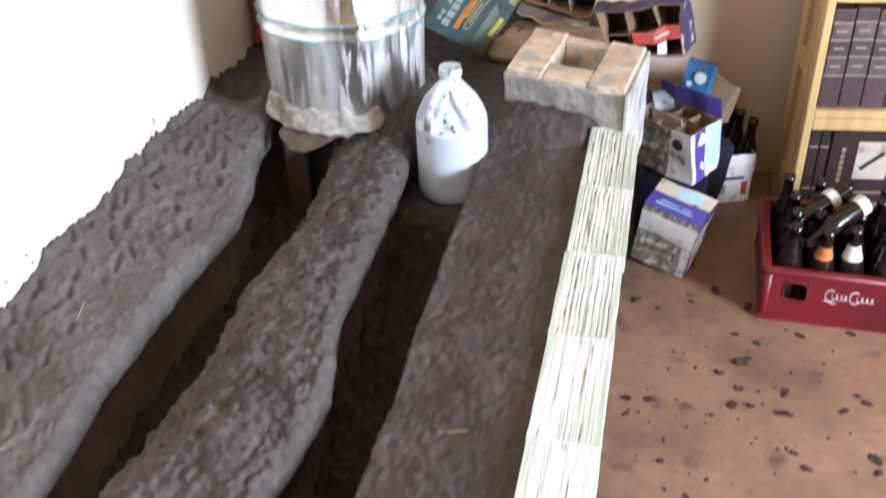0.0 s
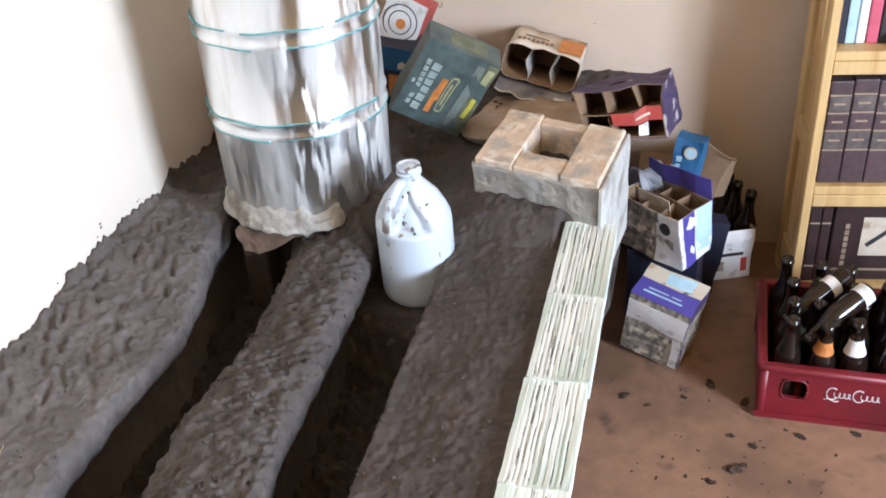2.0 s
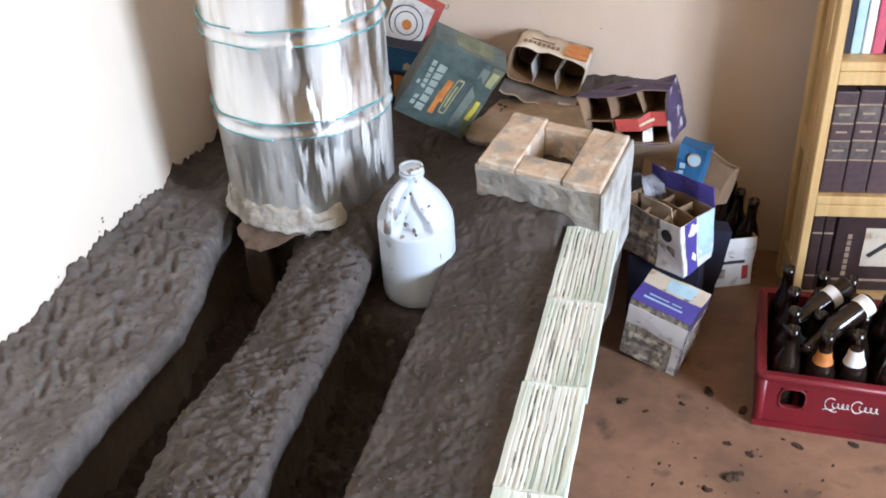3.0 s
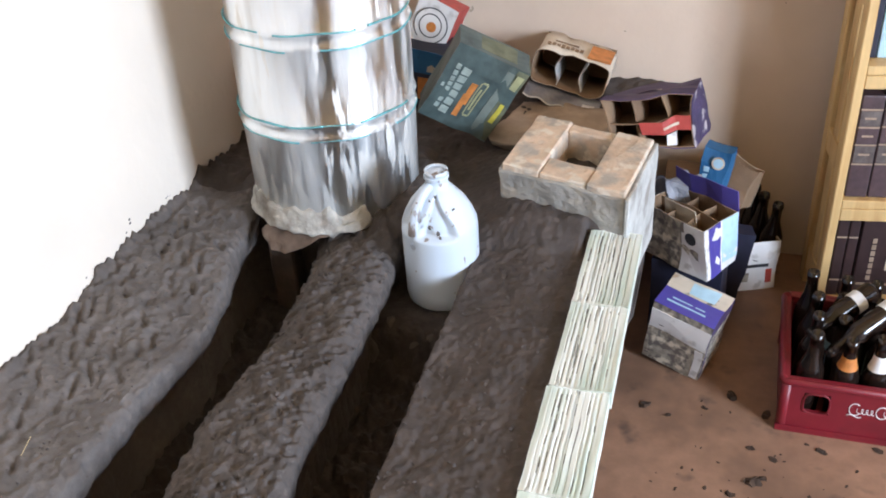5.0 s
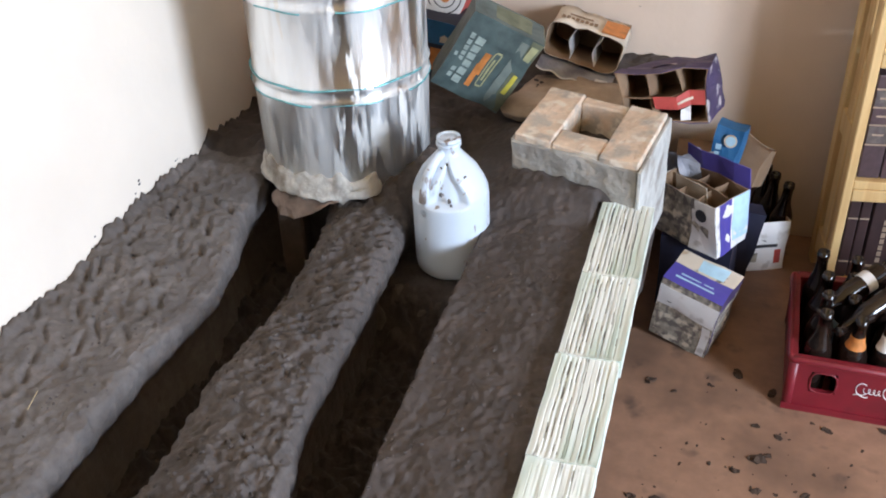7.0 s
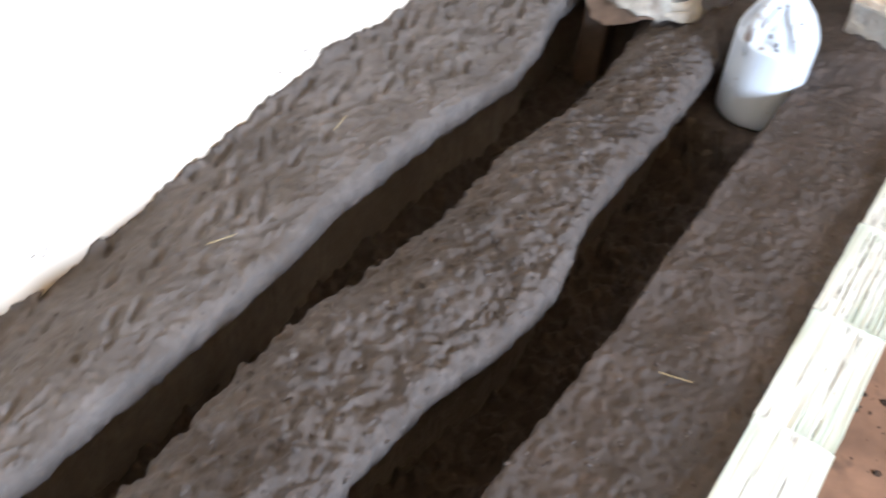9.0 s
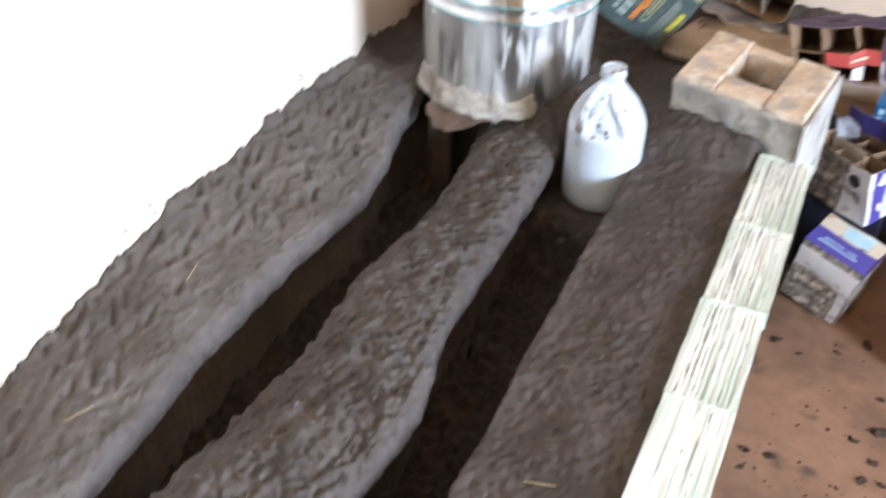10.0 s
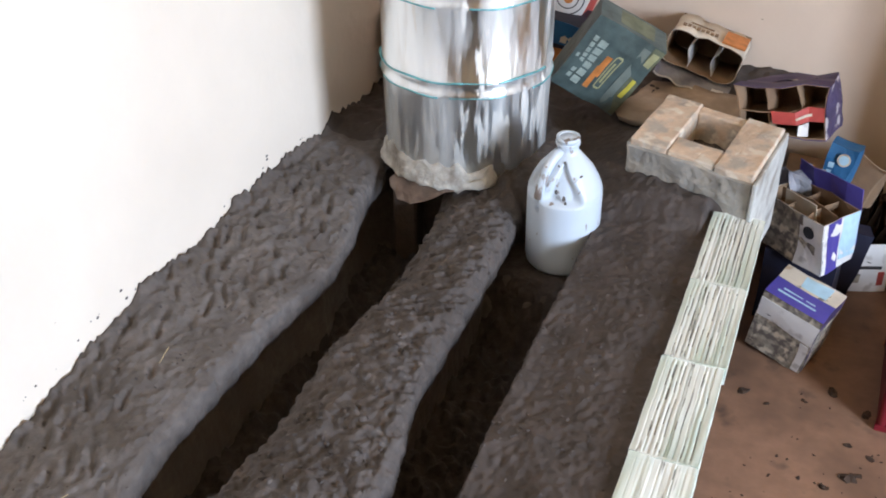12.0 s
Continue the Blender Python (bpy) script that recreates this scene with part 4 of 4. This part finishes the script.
def on_right(pname, y0, y1, z0, z1, mat, W, lift=0.0007):
    return (pname, 1 - 0.0004 / W, 1 + lift / W, y0, y1, z0, z1, mat)


def on_top(pname, x0, x1, y0, y1, mat, H, lift=0.0007):
    return (pname, x0, x1, y0, y1, 1 - 0.0004 / H, 1 + lift / H, mat)


def mouth_forward(m, H):
    return m @ Matrix.Translation((0, H, 0)) @ pose(0, 0, 0, 90, 0, 0)


def disc(ob, x, y, z, r, mat, name="emblem", axis='Y'):
    bm = bmesh.new()
    bmesh.ops.create_cone(bm, segments=28, radius1=r, radius2=r, depth=0.0012, cap_ends=True, matrix=pose(x, y, z, 90 if axis == 'Y' else 0, 90 if axis == 'X' else 0, 0))
    return part(name, bm, mat, ob)


# dark green carton leaning behind the drum
D1 = 0.08
c = carton("green_carton", pose(-0.662, 2.028, 0.586, 12.3, 29.7, 19.2), (0.177, D1, 0.214), (M_GREEN, M_OLIVE, M_GREEN, M_GREEN), "dark green drink carton with orange printing leaning on its side", False,
           [on_front("small_mark", 0.05, 0.09, 0.44, 0.50, M_SLATE2, D1), *[on_front("title_block", 0.125, 0.185, 0.17 + 0.078 * k, 0.228 + 0.078 * k, M_SLATE2, D1) for k in range(8)], *[on_front("title_block", 0.22, 0.33, 0.14 + 0.108 * k, 0.225 + 0.108 * k, M_SLATE2, D1) for k in range(6)], on_front("picture", 0.40, 0.47, 0.16, 0.46, M_ORANGE, D1), on_front("picture", 0.42, 0.50, 0.34, 0.62, M_ORANGE, D1, 0.0009), on_front("oval_mark", 0.52, 0.535, 0.22, 0.66, M_LIME, D1),
            on_front("oval_mark", 0.60, 0.615, 0.22, 0.66, M_LIME, D1), on_front("oval_mark", 0.535, 0.60, 0.20, 0.225, M_LIME, D1), on_front("oval_mark", 0.535, 0.60, 0.655, 0.68, M_LIME, D1), on_front("print_bar", 0.555, 0.58, 0.30, 0.58, M_LIME, D1), on_front("grey_strip", 0.72, 0.83, 0.06, 0.92, M_SLATE, D1), on_front("pale_patch", 0.87, 0.97, 0.66, 0.92, M_LIME, D1), on_front("lime_bar", 0.88, 0.94, 0.26, 0.52, M_YELLOW, D1, 0.0012), on_front("olive_strip", 0.84, 1.0, 0.02, 0.98, M_OLIVE, D1, 0.0004), on_top("olive_print", 0.3, 0.8, 0.2, 0.9, M_OLIVE, 0.214)], seed=1.3)
# cream carrier lying with its cells open
def cell_carrier(name, m, W, H, L, label):
    """A card sleeve of three rounded cells lying on its side; x across, z up, the mouth at y = 0."""
    c = empty(name, m, label, "carton")
    n, cells = 96, 3

    def outline(inset):
        pts = []
        for k in range(n):
            a = 2 * math.pi * k / n
            ca, sa = math.cos(a), math.sin(a)
            x = abs(ca) ** 0.42 * math.copysign(1, ca) * (W / 2 - inset) + W / 2
            z = abs(sa) ** 0.42 * math.copysign(1, sa) * (H / 2 - inset) + H / 2
            pinch = sum(math.exp(-((x - W * q / cells) / 0.012) ** 2) for q in (1, 2))
            pts.append((x, z - math.copysign(0.005, sa) * pinch * min(1, abs(sa) * 3)))
        return pts

    def skin(inset, thick, mat, pname, note=""):
        bm = bmesh.new()
        rings = []
        for pts, ys in ((outline(inset), (0.0, 0.3, 0.6, 1.0)), (outline(inset + thick), (1.0, 0.6, 0.3, 0.0))):
            for q in ys:
                rings.append([bm.verts.new(Vector((x, L * q, z)) + noise.noise_vector(Vector((x * 18, q * 3, z * 18))) * 0.006) for x, z in pts])
        for u, v in zip(rings, rings[1:] + rings[:1]):
            for k in range(n):
                bm.faces.new((u[k], u[(k + 1) % n], v[(k + 1) % n], v[k]))
        return part(pname, bm, mat, c, note, smooth=True)

    skin(0.0, 0.0012, M_PALECARD, "sleeve")
    skin(0.0014, 0.0012, M_CARD, "lining", "bare brown card inside")
    part("back_panel", sheet(0.004, W - 0.004, L - 0.004, L - 0.002, 0.004, H - 0.004, 0.002, 2.0), M_CARD, c)
    for q in (1, 2):
        bm = bmesh.new()
        rows = []
        for j in range(9):
            z = 0.006 + (H - 0.012) * j / 8
            off = 0.007 * math.sin(j / 8 * math.pi * 2 + q) + W * q / cells
            rows.append([bm.verts.new((off + dx, y, z)) for dx, y in ((-0.001, 0.006), (-0.001, L * 0.9), (0.001, L * 0.9), (0.001, 0.006 + 0.01 * math.sin(j * 0.7)))])
        for u, v in zip(rows, rows[1:]):
            for k in range(4):
                bm.faces.new((u[k], u[(k + 1) % 4], v[(k + 1) % 4], v[k]))
        part("divider", bm, M_WHITE, c, "curled pale card divider", smooth=True)
    for pname, x0, x1, y0, y1, mat in (("orange_print", 0.66, 0.97, 0.10, 0.75, M_ORANGE), *[("script_print", 0.10 + 0.062 * k, 0.145 + 0.062 * k, 0.26 + 0.02 * (k % 3), 0.36 + 0.03 * (k % 2), M_CARD) for k in range(8)], ("script_print", 0.18, 0.50, 0.50, 0.53, M_CARD)):
        part(pname, sheet(x0 * W, x1 * W, y0 * L, y1 * L, H - 0.0006, H + 0.0024, 0.001, 2.0, 2), mat, c)
    bm = bmesh.new()
    rows = []
    for i in range(25):
        x = W * (0.0 + i / 24)
        dip = 0.010 * math.sin(i / 24 * math.pi) + 0.004 * math.sin(i * 0.9)
        rows.append([bm.verts.new((x, y, z - dip * k)) for y, z, k in ((0.012, -0.004, 0), (-0.020, -0.007, 0.5), (-0.046, -0.014, 1), (-0.047, -0.017, 1), (-0.020, -0.0095, 0.5), (0.012, -0.006, 0))])
    for u, v in zip(rows, rows[1:]):
        for k in range(6):
            bm.faces.new((u[k], u[(k + 1) % 6], v[(k + 1) % 6], v[k]))
    flap = part("loose_flap", bm, M_GREYPAPER, c, "grey printed flap hanging from the mouth", smooth=True)
    part("flap_edge", tube([(W * i / 24, -0.047, -0.0155 - 0.010 * math.sin(i / 24 * math.pi) - 0.004 * math.sin(i * 0.9)) for i in range(25)], 0.0022, 6), M_WHITE, flap)
    part("bar_print", sheet(W * 0.78, W * 0.93, -0.042, -0.022, -0.0145, -0.0100, 0.0, 2.0, 1), M_WHITE, flap)
    return c


cell_carrier("cream_carrier", pose(-0.459, 2.331, 0.551, -4.6, 12.9, -2.3), 0.194, 0.094, 0.15, "cream card bottle carrier lying on its side, cells empty")
# purple and red carrier lying open beside the bricks
carton("purple_carrier", mouth_forward(pose(-0.207, 2.032, 0.515, -11.7, -13.9, -4.6), 0.14), (0.196, 0.119, 0.14), (M_DKPURPLE, M_CRUMPLED, M_DKPURPLE, M_CARD), "dark purple bottle carrier with red strip lying on its side",
       prints=[("red_strip", 0.36, 0.98, 0.28, 0.50, 0.99, 1.012, M_REDCARD), ("white_tab", 0.60, 0.76, 0.06, 0.27, 0.97, 1.01, M_WHITE), ("print_bar", 0.44, 0.86, 0.36, 0.40, 1.012, 1.018, M_CREAM), ("print_bar", 0.2, 0.8, 0.999, 1.006, 0.45, 0.52, M_CRUMPLED)], seed=3.2, wear=0.022, cells=M_CARD)
# open purple and white carrier
D10, W10 = 0.116, 0.184
c = carton("white_purple_carrier", pose(-0.124, 2.106, 0.212, 6, -1.2, -37.6), (W10, D10, 0.146), (M_PHOTO, M_WHITE, M_PURPLE, M_PHOTO), "open purple and white bottle carrier stacked on another box", True,
           [on_front("white_band", 0.62, 1.0, 0.0, 1.0, M_WHITE, D10), on_right("purple_band", 0.12, 0.50, 0.0, 1.0, M_PURPLE, W10), on_right("pale_blue_band", 0.55, 0.98, 0.15, 1.0, M_PALEBLUE, W10)], back_rise=0.05, seed=4.4, wear=0.010)
disc(c, 0.78 * W10, -0.002, 0.105, 0.016, M_BLACK)
part("inner_fold", sheet(0.03, 0.13, 0.035, 0.037, 0.06, 0.155, 0.012, 4.4), M_CREAM, c)
# lower purple and white box on the floor
D13, W13, H13 = 0.116, 0.146, 0.184
c = carton("picture_carton", pose(-0.108, 1.948, 0.020, 6.5, 10, -20.2), (W13, D13, H13), (M_PHOTO, M_DKPURPLE, M_PURPLE, M_PURPLE), "closed picture carton with a purple band on the floor", False,
           [on_front("white_band", 0.0, 1.0, 0.58, 0.90, M_WHITE, D13), on_top("purple_band", 0.0, 1.0, 0.0, 0.55, M_PURPLE, H13), on_top("cream_band", 0.0, 1.0, 0.56, 1.0, M_CREAM, H13), on_top("pale_blue_oval", 0.35, 0.8, 0.62, 0.95, M_PALEBLUE, H13, 0.0014),
            on_top("print_bar", 0.15, 0.8, 0.18, 0.22, M_PALEBLUE, H13, 0.0014), on_top("print_bar", 0.2, 0.75, 0.30, 0.33, M_PALEBLUE, H13, 0.0014), on_right("photo_side", 0.1, 1.0, 0.0, 0.8, M_PHOTO, W13), on_front("grey_strip", 0.83, 0.97, 0.04, 0.55, M_WHITE, D13)], seed=5.1)
disc(c, 0.2 * W13, -0.002, 0.74 * H13, 0.014, M_BLACK)
# boxes below and behind
carton("navy_carton", pose(-0.106, 2.085, 0.002, 0, 0, -8), (0.17, 0.12, 0.205), (M_NAVY, M_NAVY, M_NAVY, M_DKPURPLE), "dark navy drink carton standing on the floor by the bench", False, seed=6.0)
c = carton("white_carrier", pose(0.100, 2.278, 0.002, 0, 0, 22.8), (0.115, 0.19, 0.149), (M_WHITE, M_CREAM, M_WHITE, M_WHITE), "white card carrier with a round mark holding brown bottles", True,
           [on_front("print_bar", 0.2, 0.8, 0.50, 0.56, M_BLACK, 0.19), on_front("print_patch", 0.15, 0.35, 0.2, 0.4, M_PHOTO, 0.19), on_front("print_patch", 0.75, 0.9, 0.15, 0.45, M_REDCARD, 0.19)], seed=7.0, divider=False)
disc(c, 0.058, -0.002, 0.108, 0.017, M_BLACK)
disc(c, 0.058, -0.0027, 0.108, 0.013, M_WHITE)
carton("dark_carrier", pose(0.030, 2.205, 0.002, 0, 8, 12), (0.08, 0.05, 0.225), (M_NAVY, M_NAVY, M_NAVY, M_NAVY), "dark navy carton standing behind the white carriers", False, seed=8.0)
carton("brown_box", pose(-0.10, 2.27, 0.002, 0, 0, 0), (0.15, 0.21, 0.275), (M_CARD, M_CARD, M_CARD, M_CARD), "plain brown box under the other cartons", False, seed=9.0, wear=0.003)
c = carton("blue_carrier", pose(-0.034, 2.235, 0.268, -16, 6, -14), (0.066, 0.05, 0.175), (M_BLUE, M_BLUE, M_NAVY, M_BLUE), "bright blue carton with pale round mark on the heap", False, seed=10.0, wear=0.014,
           prints=[on_front("print_block", 0.10, 0.30, 0.16 + 0.14 * k, 0.26 + 0.14 * k, M_PALEBLUE, 0.05) for k in range(4)] + [on_front("dark_band", 0.42, 0.98, 0.05, 0.42, M_NAVY, 0.05)])
disc(c, 0.042, -0.004, 0.135, 0.016, M_CREAM)
disc(c, 0.042, -0.0046, 0.135, 0.012, M_PALEBLUE)
carton("brown_carrier", pose(0.012, 2.30, 0.282, -22, 14, -20), (0.092, 0.09, 0.105), (M_CARD, M_CARD, M_CREAM, M_CARD), "torn brown card carrier on top of the heap", True, seed=11.0, wear=0.012, divider=False)
c = carton("white_red_carton", pose(-0.785, 2.33, 0.652, -12, 24, -8), (0.108, 0.10, 0.125), (M_WHITE, M_REDCARD, M_WHITE, M_WHITE), "white carton with a round mark and red top behind the drum", False, seed=12.0,
           prints=[on_top("red_top", 0, 1, 0, 1, M_REDCARD, 0.125)])
disc(c, 0.054, -0.002, 0.062, 0.046, M_BLACK)
disc(c, 0.054, -0.0028, 0.062, 0.043, M_WHITE)
disc(c, 0.054, -0.0036, 0.062, 0.031, M_BLACK)
disc(c, 0.054, -0.0044, 0.062, 0.028, M_WHITE)
disc(c, 0.058, -0.0052, 0.060, 0.013, M_ORANGE)
carton("blue_orange_carton", pose(-0.79, 2.28, 0.484, 0, 6, -10), (0.14, 0.11, 0.168), (M_NAVY, M_BLUE, M_BLUE, M_BLUE), "small blue and orange carton wedged behind the drum", False, seed=13.0,
       prints=[on_front("blue_band", 0, 1, 0.62, 1, M_BLUE, 0.11), on_front("orange_patch", 0.35, 0.85, 0.2, 0.55, M_ORANGE, 0.11), on_front("cream_band", 0.5, 0.8, 0.66, 0.8, M_CREAM, 0.11)])
carton("red_carton", pose(-1.135, 2.10, 0.49, 0, 0, 8), (0.05, 0.09, 0.17), (M_REDCARD, M_CREAM, M_REDCARD, M_CREAM), "narrow red and cream carton beside the drum against the wall", False, seed=14.0)
tagged(part("crumpled_paper", rough_box(-0.055, 0.055, -0.03, 0.03, 0, 0.11, 6, 0.028, 0.01, 22, 8), M_GREYPAPER, at=pose(-0.055, 2.20, 0.272, 8, 0, 12)), "crumpled grey paper bag stuffed between the cartons", "paper bag")
# brown paper sack slumped on the bench
sack = rough_box(-0.16, 0.15, -0.13, 0.10, 0.0, 0.034, 9, 0.014, 0.015, 14, 3)
tagged(part("paper_sack", sack, M_SACK, at=pose(-0.335, 2.20, 0.476, 0, 0, -8), smooth=True), "slumped brown paper sack lying on the cob behind the bricks", "sack")
for x, y, z, a in ((0.176, 2.365, 0.0045, 4), (0.150, 2.412, 0.0045, 2), (0.136, 2.452, 0.0045, 0)):
    bottle("carrier_bottle", pose(x, y, z + 0.002, 0, a, 0), M_GLASS_BROWN, "empty dark brown beer bottle standing in the white carrier")


# ---------- clods and straw on the floor ----------
def clods():
    rnd = random.Random(11)
    bm = bmesh.new()
    spots = [(0.109, 1.854, 0.013), (0.184, 1.802, 0.012), (0.05, 1.80, 0.008), (-0.03, 1.76, 0.007), (-0.085, 1.784, 0.012), (0.155, 1.584, 0.016), (0.172, 1.60, 0.010), (0.11, 1.543, 0.010), (-0.03, 2.14, 0.007), (0.415, 1.735, 0.010)]
    for _ in range(210):
        if rnd.random() < 0.7:
            x, y = rnd.gauss(0.10, 0.16), rnd.gauss(1.42, 0.16)
        else:
            x, y = rnd.uniform(-0.08, 0.7), rnd.uniform(0.6, 2.3)
        if x > -0.09 and not (0.18 < x < 0.7 and 1.74 < y < 2.12):
            spots.append((x, y, rnd.choice((0.0012, 0.0016, 0.002, 0.002, 0.003, 0.003, 0.004, 0.005, 0.008, 0.010))))
    for x, y, r in spots:
        own = bmesh.ops.create_icosphere(bm, subdivisions=2, radius=r, matrix=pose(x, y, r * 0.10, 0, 0, rnd.uniform(0, 360)) @ Matrix.Diagonal((1.3, 0.8, 0.17, 1)))["verts"]
        for v in own:
            v.co += noise.noise_vector(v.co * 160) * r * 0.5
    return tagged(part("mud_clods", bm, M_MUD), "crumbs and clods of dark mud strewn on the floor", "mud", kind="stuff")


clods()


def crumbs():
    rnd = random.Random(23)
    xs = np.array([[x, y] for x, y in [(rnd.uniform(-1.13, -0.24), rnd.uniform(0.15, 1.62)) for _ in range(2600)]])
    bm = bmesh.new()
    for x, y in xs:
        on_ridge = -0.76 < x < -0.58
        if not on_ridge and rnd.random() < 0.6:
            continue
        z = float(bench_heights(np.array([[x]]), np.array([[y]]))[0, 0])
        if z < 0.42:
            continue
        r = rnd.choice((0.0014, 0.0018, 0.0022, 0.0026, 0.0032, 0.004 if on_ridge else 0.002, 0.0052 if on_ridge else 0.002))
        own = bmesh.ops.create_icosphere(bm, subdivisions=1, radius=r, matrix=pose(x, y, z + r * 0.2, rnd.uniform(0, 90), 0, rnd.uniform(0, 360)) @ Matrix.Diagonal((1.3, 0.9, 0.7, 1)))["verts"]
        for v in own:
            v.co += noise.noise_vector(v.co * 300) * r * 0.5
    return tagged(part("cob_crumbs", bm, M_RIDGE), "crumbs of cob lying on the bench", "mud", kind="stuff")


crumbs()


def straws():
    rnd = random.Random(4)
    bm = bmesh.new()
    for x, y, a in ((-0.335, 0.78, 8), (-0.98, 0.62, 60), (-1.02, 0.95, 100)):
        z = float(bench_heights(np.array([[x]]), np.array([[y]]))[0, 0]) + 0.004
        d = Vector((math.cos(math.radians(a)), math.sin(math.radians(a)), 0.02))
        tube([Vector((x, y, z)) + d * t + Vector((0, 0, 0.002 * math.sin(t * 60))) for t in (-0.022, -0.008, 0.008, 0.022)], 0.0006, 5, bm)
    return tagged(part("straw_bits", bm, M_STRAW), "loose bits of pale straw stuck on the cob", "straw", kind="stuff")


straws()

# small chips and mud flecks on the walls
north, west = bpy.data.objects["wall_north"], bpy.data.objects["wall_west"]
rnd = random.Random(8)
for x, z, r in ((-0.649, 0.669, 0.006), (-0.641, 0.675, 0.005), (-0.236, 0.630, 0.003), (0.15, 0.72, 0.002)):
    bm = bmesh.new()
    bmesh.ops.create_icosphere(bm, subdivisions=2, radius=r, matrix=pose(x, NORTH, z, 0, rnd.uniform(0, 90), 0) @ Matrix.Diagonal((1.3, 0.25, 0.7, 1)))
    part("chip", crumple(bm, r * 0.3, x), M_SACK, north)
for _ in range(34):
    y, z, r = rnd.uniform(0.2, 1.85), 0.498 + abs(rnd.gauss(0, 0.022)), rnd.choice((0.0010, 0.0014, 0.0018, 0.0024, 0.0034))
    bm = bmesh.new()
    bmesh.ops.create_icosphere(bm, subdivisions=2, radius=r, matrix=pose(WEST, y, z - 0.06 * float(smoothstep(1.15, 0.25, y))) @ Matrix.Diagonal((0.4, 1.2, 0.8, 1)))
    part("mud_fleck", crumple(bm, r * 0.4, y), M_COB, west)
